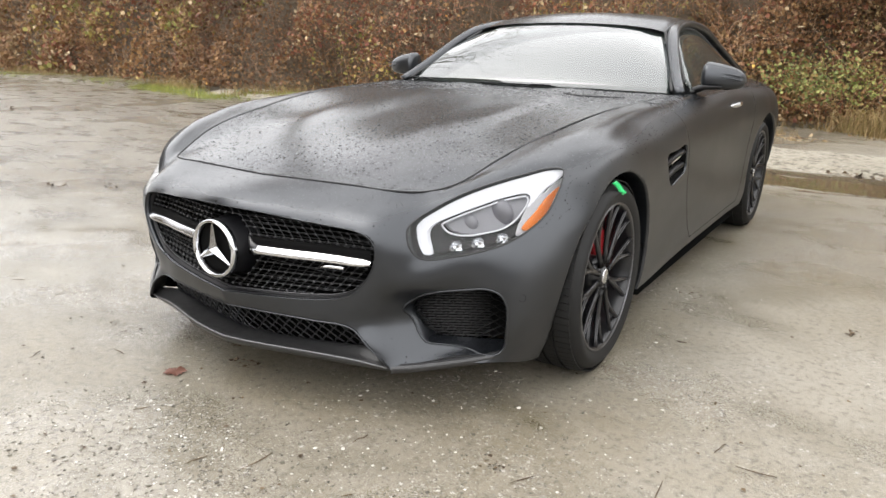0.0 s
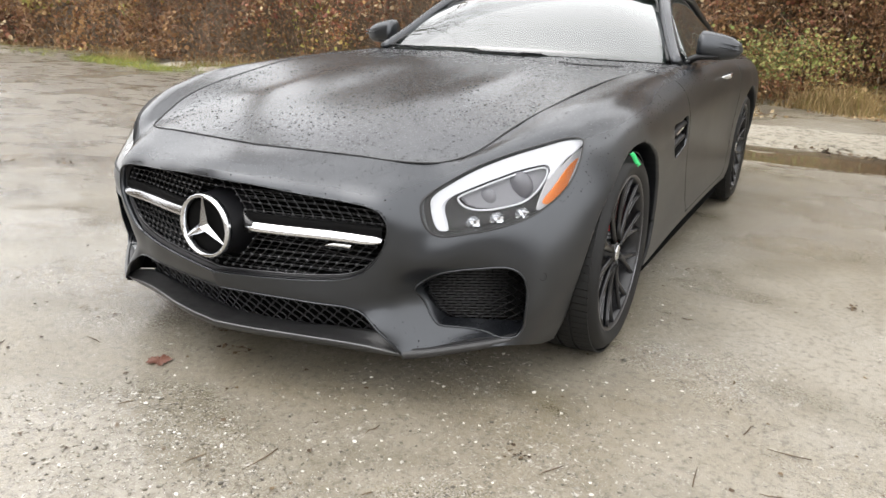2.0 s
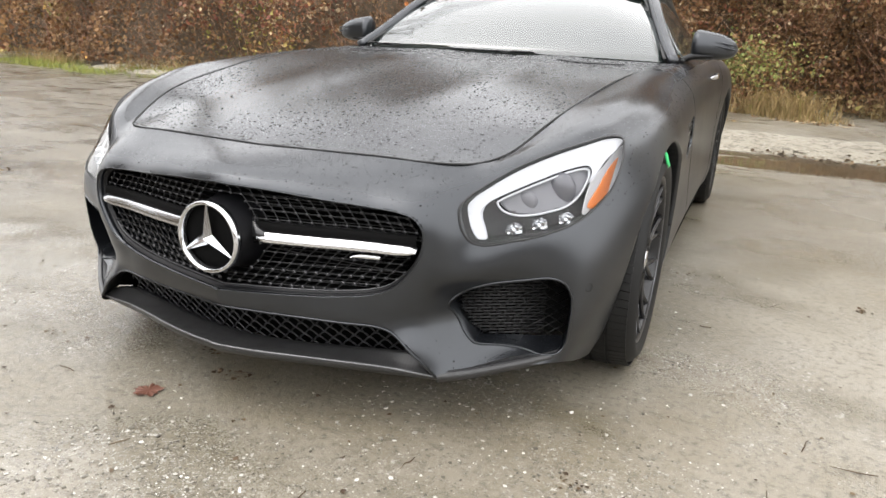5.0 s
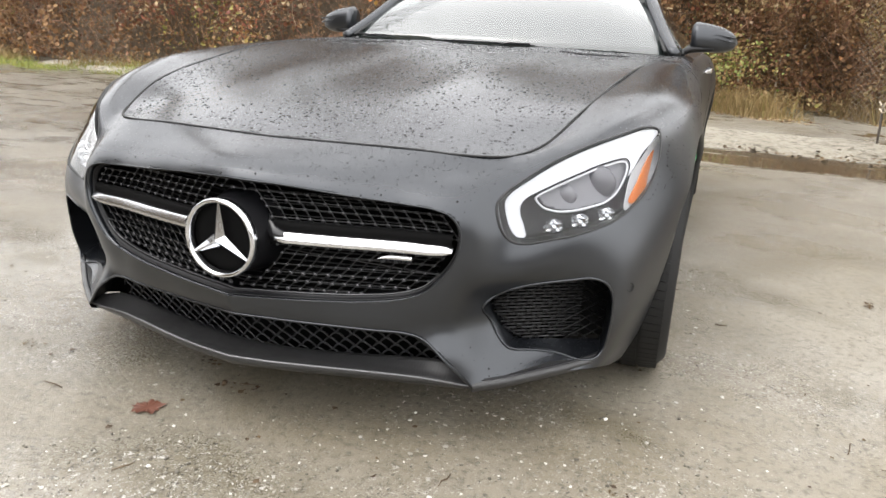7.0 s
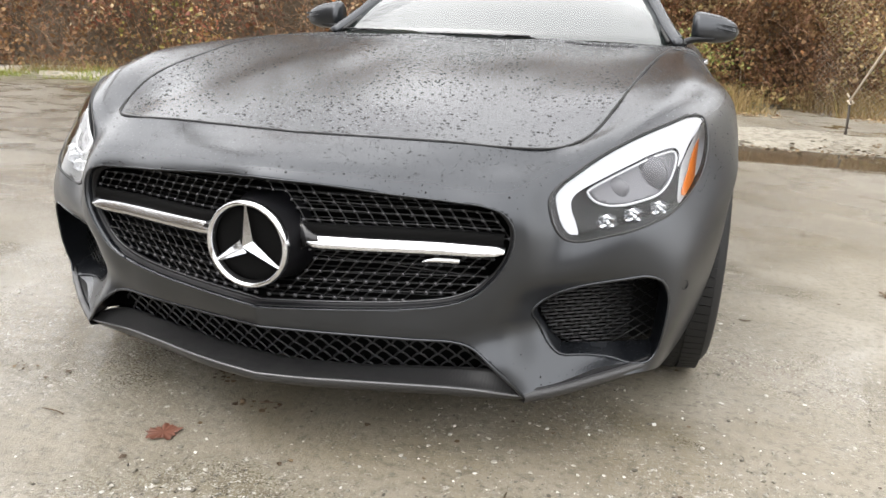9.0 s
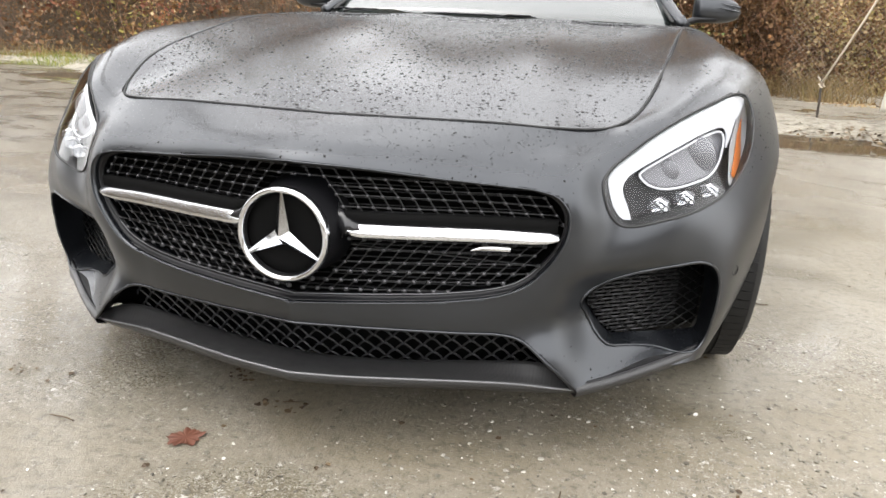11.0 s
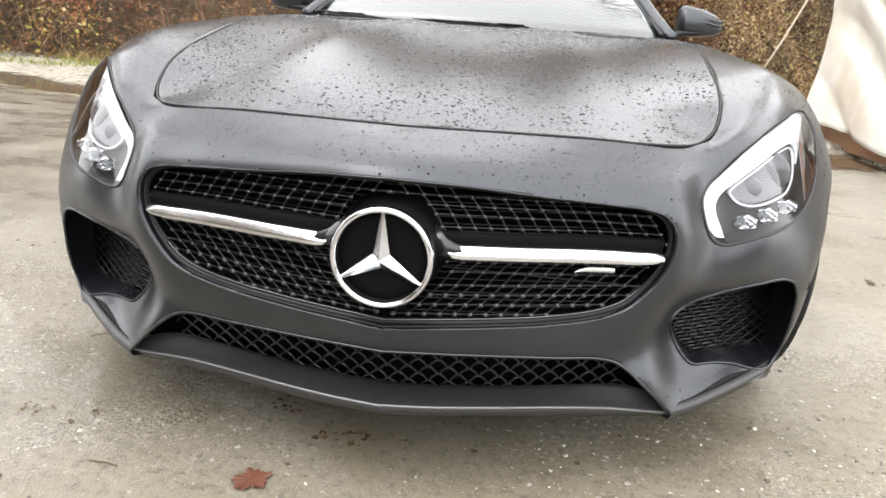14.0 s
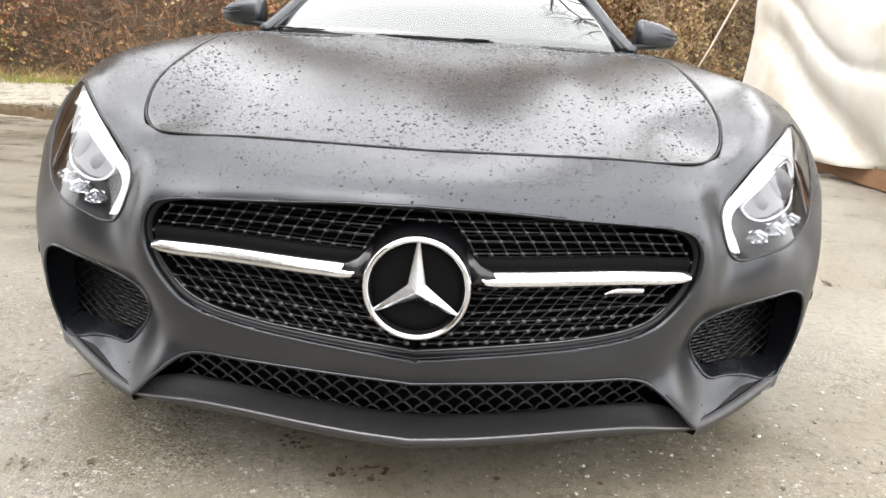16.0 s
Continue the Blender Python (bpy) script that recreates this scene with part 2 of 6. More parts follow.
def spin(profile, n=48, axis="x", bm=None):
    """Turns a profile of (radius, along) round an axis."""
    bm = bm or bmesh.new()
    rings = []
    for k in range(n):
        a = 2 * math.pi * k / n
        c, s = math.cos(a), math.sin(a)
        rings.append([bm.verts.new((h, r * c, r * s) if axis == "x" else (r * c, h, r * s) if axis == "y" else (r * c, r * s, h)) for r, h in profile])
    for k in range(n):
        a, b = rings[k], rings[(k + 1) % n]
        for i in range(len(profile) - 1):
            bm.faces.new((a[i], b[i], b[i + 1], a[i + 1]))
    bmesh.ops.recalc_face_normals(bm, faces=bm.faces[:])
    return bm


# ---- the ground ----
def make_ground():
    m = material("wet_gravel", (0.1, 0.09, 0.08), 0.5)
    n = Nodes(m)
    big, mid, fine, grit = n.noise(0.55, 5, 0.6), n.noise(2.6, 6, 0.6), n.noise(38, 6, 0.72), n.noise(150, 3, 0.7)
    soil = n.mix(n.ramp(mid, (0.32, 0.0), (0.68, 1.0)), (0.150, 0.127, 0.084), (0.205, 0.184, 0.145))
    soil = n.mix(n.ramp(big, (0.40, 0.0), (0.60, 0.6)), soil, (0.225, 0.206, 0.170))
    damp = n.ramp(n.noise(1.25, 4, 0.55, n.stretched(1, 1.5, 1)), (0.50, 0.0), (0.64, 0.75))
    soil = n.mix(damp, soil, (0.098, 0.083, 0.05))
    spot = n.t.nodes.new("ShaderNodeSeparateXYZ")
    n.link(n.coords, spot.inputs[0])
    # stained, wetter and painted dimmer towards negative x; paler gravel paints the brighter side
    light_slant = n.math("ADD", n.math("MULTIPLY", spot.outputs["X"], 0.12), n.math("MULTIPLY", n.noise(0.7, 4, 0.6), 0.9))
    stain_dim = n.math("MULTIPLY", n.ramp(light_slant, (0.10, 1.0), (0.50, 0.0)), n.ramp(n.noise(2.1, 6, 0.65, n.stretched(0.8, 1.6, 1)), (0.40, 0.2), (0.62, 1.0)))
    soil = n.mix(n.math("MULTIPLY", stain_dim, 0.85), soil, (0.056, 0.049, 0.037))
    soil = n.mix(n.ramp(light_slant, (0.52, 0.0), (0.78, 0.6)), soil, (0.27, 0.25, 0.212))
    soil = n.mix(n.ramp(fine, (0.36, 0.7), (0.5, 0.0)), soil, (0.06, 0.05, 0.036))
    zone = n.ramp(n.noise(1.7, 5, 0.6), (0.38, 0.0), (0.62, 1.0))
    ragged = n.mix(0.012, n.coords, n.noise(120, 2, out="Color"), "LINEAR_LIGHT")
    for scale, share, tone in ((70, 0.93, (0.42, 0.405, 0.37)), (120, 0.86, (0.36, 0.345, 0.31)), (200, 0.80, (0.32, 0.305, 0.27)), (300, 0.74, (0.28, 0.265, 0.235)), (110, 0.86, (0.035, 0.03, 0.024)), (220, 0.78, (0.05, 0.042, 0.032))):
        pick = n.math("GREATER_THAN", n.math("ADD", n.voronoi(scale, ragged, "Color"), n.math("MULTIPLY", zone, 0.26)), share + 0.13)
        speck = n.math("MULTIPLY", pick, n.math("LESS_THAN", n.voronoi(scale, ragged), 0.40))
        soil = n.mix(n.math("MULTIPLY", speck, 0.85), soil, tone)
    pos = n.t.nodes.new("ShaderNodeSeparateXYZ")
    n.link(n.t.nodes.new("ShaderNodeNewGeometry").outputs["Position"], pos.inputs[0])
    deep = n.ramp(n.math("ADD", n.math("MULTIPLY", pos.outputs["Z"], 40.0), n.math("ADD", n.math("MULTIPLY", mid, 0.25), 0.72)), (0.48, 1.0), (0.62, 0.0))
    n.base(n.mix(deep, soil, (0.085, 0.07, 0.05)))
    wet = n.math("MAXIMUM", n.ramp(n.noise(0.9, 3, 0.5), (0.42, 0.0), (0.62, 1.0)), n.math("MAXIMUM", damp, stain_dim))
    rough = n.mix(wet, n.ramp(grit, (0.3, 0.36), (0.7, 0.55)), n.ramp(grit, (0.3, 0.16), (0.8, 0.30)))
    n.rough(n.mix(deep, rough, 0.05))
    film = n.math("MULTIPLY", n.ramp(n.noise(0.8, 3, 0.5), (0.40, 0.10), (0.60, 0.42)), n.ramp(n.noise(34, 6, 0.75), (0.40, 1.0), (0.58, 0.1)))
    n.link(film, n.b.inputs["Coat Weight"])
    n.b.inputs["Coat Roughness"].default_value, n.b.inputs["Coat IOR"].default_value = 0.06, 1.6
    flat = n.math("SUBTRACT", 1.0, deep)
    b1 = n.bump(n.math("MULTIPLY", fine, flat), 0.30, 0.012)
    n.bump(n.math("MULTIPLY", grit, flat), 0.45, 0.004, b1)
    return m


def make_water():
    m = material("brown_puddle", (0.13, 0.10, 0.065), 0.05)
    n = Nodes(m)
    n.base(n.mix(n.noise(1.5, 3), (0.07, 0.05, 0.028), (0.12, 0.092, 0.06)))
    n.bump(n.noise(6, 2), 0.05, 0.01)
    return m


def make_bank():
    m = material("pale_gravel_bank", (0.5, 0.46, 0.38), 0.7)
    n = Nodes(m)
    c = n.mix(n.noise(1.2, 5), (0.25, 0.225, 0.17), (0.40, 0.365, 0.30))
    c = n.mix(n.ramp(n.noise(11, 6, 0.7), (0.36, 0.85), (0.52, 0.0)), c, (0.075, 0.06, 0.04))
    n.base(n.mix(n.ramp(n.noise(30, 4), (0.55, 0.0), (0.7, 0.6)), c, (0.44, 0.415, 0.37)))
    n.bump(n.noise(14, 6, 0.75), 0.9, 0.06)
    return m


GROUND, WATER, BANK = make_ground(), make_water(), make_bank()


def wobble(x, y, s, seed=0.0):
    return noise.noise(Vector((x * s + seed, y * s - seed, seed * 0.37)))


def bank_front(x):
    return float(np.interp(x, [-12, -8, -5, -2, 1, 4, 8], [9.2, 8.4, 6.9, 6.4, 6.25, 6.2, 6.0]))


def ground_height(x, y):
    z = 0.006 * wobble(x, y, 0.9, 3.1) + 0.004 * wobble(x, y, 4.0, 7.7)
    if -1.3 < x < 1.3 and -0.2 < y < 4.4:
        z *= 0.3
    dip = math.exp(-(((y - (bank_front(x) - 0.62 + 0.12 * wobble(x, y, 0.5, 9))) / 0.38) ** 2)) if x > -7 else 0.0
    z -= 0.035 * dip * (1 + 0.4 * wobble(x, y, 0.7, 5))
    far = bank_front(x) - 0.05 + 0.16 * wobble(x, 0, 0.8, 2)
    if y > far and x > -11:
        rise = min(1.0, (y - far) / 0.35)
        fall = 1.0 - min(1.0, max(0.0, (y - far - 1.15 - .15 * wobble(x, 3, 1.1, 4)) / 0.35)) * (0.85 if x > -5 else 0.0)
        z += (0.065 + 0.05 * wobble(x, y, 0.9, 1) + .03 * wobble(x, y, 5.0, 6)) * rise * rise * (3 - 2 * rise) * fall
    for px, py, rx, ry in PUDDLES:
        d = ((x - px) / rx) ** 2 + ((y - py) / ry) ** 2
        if d < 4:
            z -= 0.007 * math.exp(-d * 1.5)
    return z


PUDDLES = [(-1.98, .74, .20, .11), (-4.5, 3.45, .7, .16)]


def build_ground():
    def axis(*runs):
        out = []
        for a, b, s in runs:
            out += list(np.arange(a, b, s))
        return out
    xs = axis((-420, -40, 60), (-40, -14, 1.3), (-14, -6, .22), (-6, -3, .07), (-3, 3.6, .05), (3.6, 9, .25), (9, 40, 3), (40, 460, 60))
    ys = axis((-300, -20, 40), (-20, -3, 1.5), (-3, -1, .15), (-1, 3, .05), (3, 9.6, .11), (9.6, 15, .6), (15, 60, 8), (60, 600, 60))
    verts = [(x, y, ground_height(x, y) if -14 < x < 10 and -3 < y < 11 else (.06 if y > 9 else 0)) for y in ys for x in xs]
    w = len(xs)
    faces = [(r * w + i, r * w + i + 1, r * w + w + i + 1, r * w + w + i) for r in range(len(ys) - 1) for i in range(w - 1)]
    me = bpy.data.meshes.new("ground")
    me.from_pydata(verts, [], faces)
    me.polygons.foreach_set("use_smooth", [True] * len(faces))
    me.materials.append(GROUND)
    me.materials.append(BANK)
    for p in me.polygons:
        c = p.center
        if c.x > -11 and c.y > bank_front(c.x) - .02 + .16 * wobble(c.x, 0, 0.8, 2) and c.y < (bank_front(c.x) + 1.4 if c.x > -5 else 16):
            p.material_index = 1
    tagged(link_mesh("ground", me, GROUND), "wet compacted gravel lot with a pale gravel bank", "ground", kind="structure")
    # standing water
    def pool(x0, x1, y0, y1, level, step):
        bm = bmesh.new()
        gx, gy = np.arange(x0, x1, step), np.arange(y0, y1, step)
        rows = [[bm.verts.new((x, y, level)) for x in gx] for y in gy]
        for a, b in zip(rows, rows[1:]):
            for i in range(len(gx) - 1):
                bm.faces.new((a[i], a[i + 1], b[i + 1], b[i]))
        bmesh.ops.delete(bm, geom=[f for f in bm.faces if min(ground_height(v.co.x, v.co.y) for v in f.verts) > level], context="FACES")
        return bm
    tagged(part("puddle_water", pool(-6.5, 8.5, 4.6, 6.6, -.019, .12), WATER), "long brown puddle along the gravel bank", "puddle", kind="structure")
    tagged(part("puddle_water", pool(-4.5, 8.5, 7.1, 9.6, .003, .12), WATER), "grey-brown puddle behind the gravel bank", "puddle", kind="structure")


build_ground()


# ---- the car: body shell ----
# Stations round the car from the nose's middle to the tail: from the lower edge up to the bonnet's gap.
STATIONS = [
    [(0, .13, .175), (0, .065, .24), (0, .032, .285), (0, .016, .335), (0, .012, .42), (0, .014, .51), (0, .022, .598), (0, .06, .634), (0, .125, .654), (0, .20, .668)],
    [(.19, .15, .175), (.19, .09, .24), (.19, .062, .285), (.19, .050, .343), (.19, .046, .42), (.19, .048, .51), (.19, .058, .587), (.19, .092, .623), (.19, .147, .648), (.19, .213, .665)],
    [(.36, .17, .175), (.36, .122, .24), (.36, .10, .285), (.36, .092, .35), (.36, .09, .42), (.36, .095, .51), (.36, .105, .573), (.36, .135, .608), (.36, .180, .639), (.36, .232, .660)],
    [(.505, .128, .172), (.492, .122, .232), (.487, .152, .293), (.492, .142, .352), (.503, .13, .42), (.512, .13, .50), (.50, .138, .565), (.488, .172, .607), (.478, .22, .636), (.468, .262, .656)],
    [(.578, .165, .168), (.570, .205, .215), (.562, .258, .280), (.563, .246, .342), (.575, .188, .415), (.585, .205, .50), (.568, .225, .575), (.562, .25, .619), (.558, .285, .646), (.556, .322, .663)],
    [(.68, .258, .18), (.69, .332, .226), (.70, .340, .29), (.705, .288, .37), (.71, .262, .437), (.715, .27, .51), (.71, .325, .60), (.69, .36, .668), (.65, .375, .689), (.604, .40, .692)],
    [(.79, .352, .178), (.802, .360, .225), (.815, .354, .285), (.827, .357, .38), (.836, .370, .445), (.852, .423, .52), (.853, .482, .60), (.842, .55, .69), (.76, .55, .743), (.642, .535, .732)],
    [(.823, .495, .14), (.857, .503, .215), (.880, .505, .29), (.897, .508, .36), (.910, .52, .44), (.918, .55, .52), (.922, .60, .61), (.882, .66, .713), (.795, .68, .772), (.655, .655, .761)],
    [(.92, .86, .19), (.93, .86, .24), (.94, .86, .30), (.948, .86, .38), (.953, .86, .46), (.955, .865, .55), (.952, .865, .64), (.918, .87, .750), (.82, .87, .806), (.682, .86, .797)],
    [(.92, 1.25, .19), (.932, 1.25, .25), (.937, 1.25, .32), (.941, 1.25, .40), (.944, 1.25, .48), (.946, 1.25, .57), (.944, 1.25, .66), (.912, 1.25, .76), (.832, 1.25, .832), (.722, 1.25, .846)],
    [(.915, 1.75, .20), (.932, 1.75, .27), (.934, 1.75, .35), (.932, 1.75, .43), (.93, 1.75, .52), (.928, 1.75, .61), (.924, 1.75, .70), (.902, 1.75, .79), (.845, 1.75, .855), (.762, 1.75, .872)],
    [(.912, 2.3, .20), (.932, 2.3, .27), (.934, 2.3, .36), (.93, 2.3, .45), (.925, 2.3, .54), (.92, 2.3, .63), (.915, 2.3, .72), (.897, 2.3, .81), (.858, 2.3, .868), (.80, 2.3, .892)],
    [(.915, 2.9, .20), (.935, 2.9, .28), (.935, 2.9, .37), (.93, 2.9, .46), (.926, 2.9, .55), (.925, 2.9, .64), (.925, 2.9, .73), (.91, 2.9, .82), (.87, 2.9, .885), (.80, 2.9, .92)],
    [(.93, 3.5, .21), (.945, 3.5, .29), (.955, 3.5, .38), (.962, 3.5, .47), (.967, 3.5, .56), (.968, 3.5, .65), (.962, 3.5, .74), (.935, 3.5, .83), (.87, 3.5, .895), (.76, 3.5, .93)],
    [(.84, 4.1, .26), (.87, 4.1, .33), (.89, 4.1, .40), (.90, 4.1, .48), (.908, 4.1, .56), (.908, 4.1, .64), (.90, 4.1, .72), (.87, 4.1, .80), (.80, 4.1, .86), (.66, 4.1, .89)],
    [(.56, 4.4, .30), (.60, 4.42, .36), (.62, 4.44, .42), (.63, 4.45, .49), (.64, 4.45, .56), (.64, 4.45, .63), (.63, 4.44, .70), (.60, 4.42, .77), (.55, 4.38, .82), (.45, 4.3, .85)],
    [(0, 4.48, .30), (0, 4.5, .36), (0, 4.52, .42), (0, 4.53, .49), (0, 4.53, .56), (0, 4.53, .63), (0, 4.52, .70), (0, 4.5, .77), (0, 4.46, .82), (0, 4.36, .86)],
]


# Bonnet: heights across (x) at distances from the nose (y).
BONNET_X = [0, .12, .24, .34, .44, .56, .70, .82]
BONNET = {
    .10: (.640, .640, .637, .634, .630, .622, .61, .60),
    .20: (.668, .667, .665, .662, .655, .645, .635, .62),
    .33: (.700, .699, .697, .692, .684, .666, .655, .65),
    .55: (.741, .741, .742, .739, .733, .731, .738, .745),
    .87: (.787, .788, .796, .797, .789, .790, .799, .81),
    1.25: (.830, .832, .842, .844, .836, .838, .846, .85),
    1.60: (.860, .862, .870, .872, .864, .862, .864, .865),
    1.85: (.876, .877, .883, .884, .878, .876, .875, .875),
    2.10: (.886, .886, .889, .889, .886, .884, .882, .88),
}


def bonnet_height(x, y):
    """Heights over a grid of x and y."""
    rows = np.array(list(BONNET.values()))
    h = spline(rows, list(BONNET), y)
    return spline(h.T, BONNET_X, x).T


def shell_grid(fine=1.0):
    s = np.array(STATIONS, float)
    cu = np.r_[0, np.cumsum(np.linalg.norm(np.diff(s, axis=0), axis=2).mean(1))]
    cv = np.r_[0, np.cumsum(np.linalg.norm(np.diff(s, axis=1), axis=2)[:10].mean(0))]
    qu = np.concatenate([np.arange(0, cu[8], 0.0078 * fine), np.arange(cu[8], cu[10], 0.012 * fine), np.arange(cu[10], cu[-1], 0.028 * fine), [cu[-1]]])
    qv = np.linspace(0, cv[-1], int(104 / fine))
    # the nose's upper part runs smoothly across the middle, the lower part keeps its keel
    both, bent = spline(np.concatenate([s[1:2] * [-1, 1, 1], s]), np.r_[-cu[1], cu], qu), spline(s, cu, qu)
    keel = np.clip((np.arange(s.shape[1]) - 3.0) / 2.0, 0, 1)[None, :, None]
    g = bent * (1 - keel) + both * keel
    return spline(np.swapaxes(g, 0, 1), cv, qv).swapaxes(0, 1)


for station in STATIONS[:11]:
    x, y, _ = station[-1]
    station[-1] = (x, y, float(bonnet_height(np.array([x]), np.array([y]))[0, 0]))
GRID = shell_grid()
FRONT = GRID[GRID[:, 52, 1] < 1.2]
FX, FZ, FY = FRONT[..., 0].ravel(), FRONT[..., 2].ravel(), FRONT[..., 1].ravel()


def skin(x, z):
    """How far back the nose's skin lies at a place of the front view."""
    d = (FX - abs(x)) ** 2 + (FZ - z) ** 2
    i = np.argpartition(d, 4)[:4]
    w = 1 / (d[i] + 1e-7)
    return float((FY[i] * w).sum() / w.sum())


def ring(cy, cz, r, n=64):
    return [(cy + r * math.cos(a), cz + r * math.sin(a)) for a in np.linspace(0, 2 * math.pi, n, endpoint=False)]


GRILLE = np.vstack([[(-.1, .602)], smooth_line([(0, .602), (.11, .597), (.19, .590), (.28, .581), (.38, .573), (.45, .567), (.482, .556), (.502, .53), (.504, .49), (.49, .45), (.468, .417), (.436, .385), (.395, .366), (.30, .350), (.2, .342), (.1, .336), (0, .331)], 90), [(-.1, .331)]])
LOW_INTAKE = np.vstack([[(-.1, .282)], smooth_line([(0, .282), (.19, .283), (.33, .283), (.395, .281), (.43, .273), (.465, .250), (.505, .214)], 40), [(.545, .170), (.5, .12), (-.1, .12)]])
FOG = smooth_line([(.537, .330), (.58, .372), (.62, .390), (.656, .400), (.72, .410), (.765, .413), (.792, .400), (.808, .37), (.812, .33), (.808, .27), (.80, .225), (.787, .205), (.765, .201), (.70, .210), (.64, .221), (.598, .231), (.570, .258), (.548, .297)], 110, True)
LAMP = smooth_line([(.556, .578), (.566, .596), (.593, .62), (.644, .658), (.70, .688), (.762, .712), (.815, .727), (.842, .722), (.856, .69), (.858, .655), (.852, .615), (.838, .585), (.80, .545), (.741, .52), (.677, .505), (.62, .493), (.596, .496), (.578, .512), (.564, .54)], 100, True)
FRONT_AXLE, REAR_AXLE = 0.868, 3.498
SHUT = smooth_line([(0, .20), (.19, .213), (.36, .232), (.44, .245), (.497, .268), (.54, .300), (.574, .345), (.604, .40), (.622, .45), (.642, .535), (.66, .655), (.682, .86), (.702, 1.05), (.722, 1.25), (.745, 1.5), (.762, 1.75), (.775, 1.98)], 150)

VENT = [(1.388, .672), (1.395, .682), (1.55, .689), (1.705, .696), (1.716, .690), (1.722, .64), (1.724, .596), (1.715, .585), (1.60, .566), (1.50, .552), (1.478, .556), (1.43, .595), (1.40, .635)]
at_front = lambda p: p[:, 1] < 0.62
at_side = lambda p: (p[:, 0] > 0.70) & (p[:, 1] > 0.42) & (p[:, 1] < 1.35)
at_tail = lambda p: (p[:, 0] > 0.70) & (p[:, 1] > 3.0) & (p[:, 1] < 4.0)

car = thing("sports_car", "matte black two-door sports coupe beaded with rain, parked on wet gravel", "car")


def build_body():
    s = Sheet(GRID)
    s.cut(GRILLE, [0, 2], at_front)
    s.cut(LOW_INTAKE, [0, 2], at_front)
    s.cut(FOG, [0, 2], at_front)
    s.cut(LAMP, [0, 2], at_front)
    s.cut(ring(FRONT_AXLE, .335, .356), [1, 2], at_side)
    s.cut([(FRONT_AXLE - .356, .335), (FRONT_AXLE - .33, .1), (FRONT_AXLE + .35, .1), (FRONT_AXLE + .356, .335)], [1, 2], at_side)
    s.cut(ring(REAR_AXLE, .345, .378), [1, 2], at_tail)
    s.cut([(REAR_AXLE - .378, .345), (REAR_AXLE - .36, .1), (REAR_AXLE + .36, .1), (REAR_AXLE + .378, .345)], [1, 2], at_tail)
    s.cut(smooth_line(VENT, 50, True), [1, 2], lambda p: (p[:, 0] > .8) & (p[:, 1] > 1.3) & (p[:, 1] < 1.8))
    deep = [((-.004, .012, 0), (-.006, .05, 0)), ((0, .012, .004), (0, .05, .01)), ((0, .012, 0), (0, .055, 0)), ((0, .008, 0), (0, .02, 0)),
            ((-.012, 0, 0), (-.05, 0, 0)), ((-.012, 0, 0), (-.05, 0, 0)), ((-.012, 0, 0), (-.05, 0, 0)), ((-.012, 0, 0), (-.05, 0, 0)), ((-.01, 0, 0),)]
    top = np.arange(s.nu) * s.nv + s.nv - 1
    s.rims.append(top[GRID[:, -1, 1] < 2.0])
    deep.append(((0, 0, -.003), (0, 0, -.03)))
    return part("body", s.mesh("body", deep, mirror=True), PAINT, car, "satin black wrapped bodywork with rain beads")


body = build_body()


def build_bonnet():
    x, y = np.arange(0, .84, .007), np.arange(.12, 2.06, .008)
    h = bonnet_height(x, y)
    g = np.stack([np.broadcast_to(x, h.shape), np.broadcast_to(y[:, None], h.shape), h], -1)
    s = Sheet(g)
    gap = SHUT + np.array([[-.0045, .005]])
    gap[0] = (0, .2055)
    edge = np.vstack([[(-.1, .2055)], gap, smooth_line([(.70, 2.0), (.4, 1.955), (0, 1.94)], 20), [(-.1, 1.94)]])
    s.cut(edge, [0, 1], keep_inside=True)
    # join the edge's height to the wings beside it
    rim = s.rims[0]
    s.rims = [rim]
    return part("bonnet", s.mesh("bonnet", [((0, 0, -.004), (0, 0, -.02))], mirror=True, flip=False), PAINT, car, "matte black bonnet with raised power domes and rain beads")


bonnet = build_bonnet()


def build_bonnet_gap():
    pts = SHUT[:-12] + np.array([[-.002, .0025]])
    line = [(x, y, float(bonnet_height(np.array([x]), np.array([y]))[0, 0]) - .0006) for x, y in pts]
    line = [(-x, y, z) for x, y, z in line[:0:-1]] + line
    part("bonnet_gap", tube(line, .0027, 6, None, ((0, 0, 1), 1.0)), PANEL_GAP, car)


PANEL_GAP = material("panel_gap", (0.004, 0.004, 0.004), 0.7)
build_bonnet_gap()


# ---- the car: glasshouse ----
BASE = [(0, 1.985, .884), (.25, 1.995, .884), (.5, 2.025, .883), (.74, 2.075, .880)]
HEADER = [(0, 2.46, 1.206), (.20, 2.468, 1.203), (.40, 2.488, 1.186), (.545, 2.53, 1.155)]
SPINE = smooth_line([(0, 2.46, 1.21), (0, 2.65, 1.258), (0, 2.9, 1.284), (0, 3.15, 1.282), (0, 3.5, 1.215), (0, 3.9, 1.075), (0, 4.3, .90)], 60)
GLASS = material("windscreen_glass", (0.05, 0.062, 0.06), 0.04, 0.0, Transmission_Weight=0.6, IOR=1.5, Coat_Weight=1.0, Coat_Roughness=0.0, Coat_IOR=1.75)
SIDE_GLASS = material("dark_side_glass", (0.16, 0.19, 0.18), 0.0, 0.0, Transmission_Weight=0.9, IOR=1.5)
RUBBER = material("black_rubber", (0.012, 0.012, 0.012), 0.6)
CABIN = material("dark_cabin", (0.02, 0.02, 0.02), 0.8, Specular_IOR_Level=0.1)


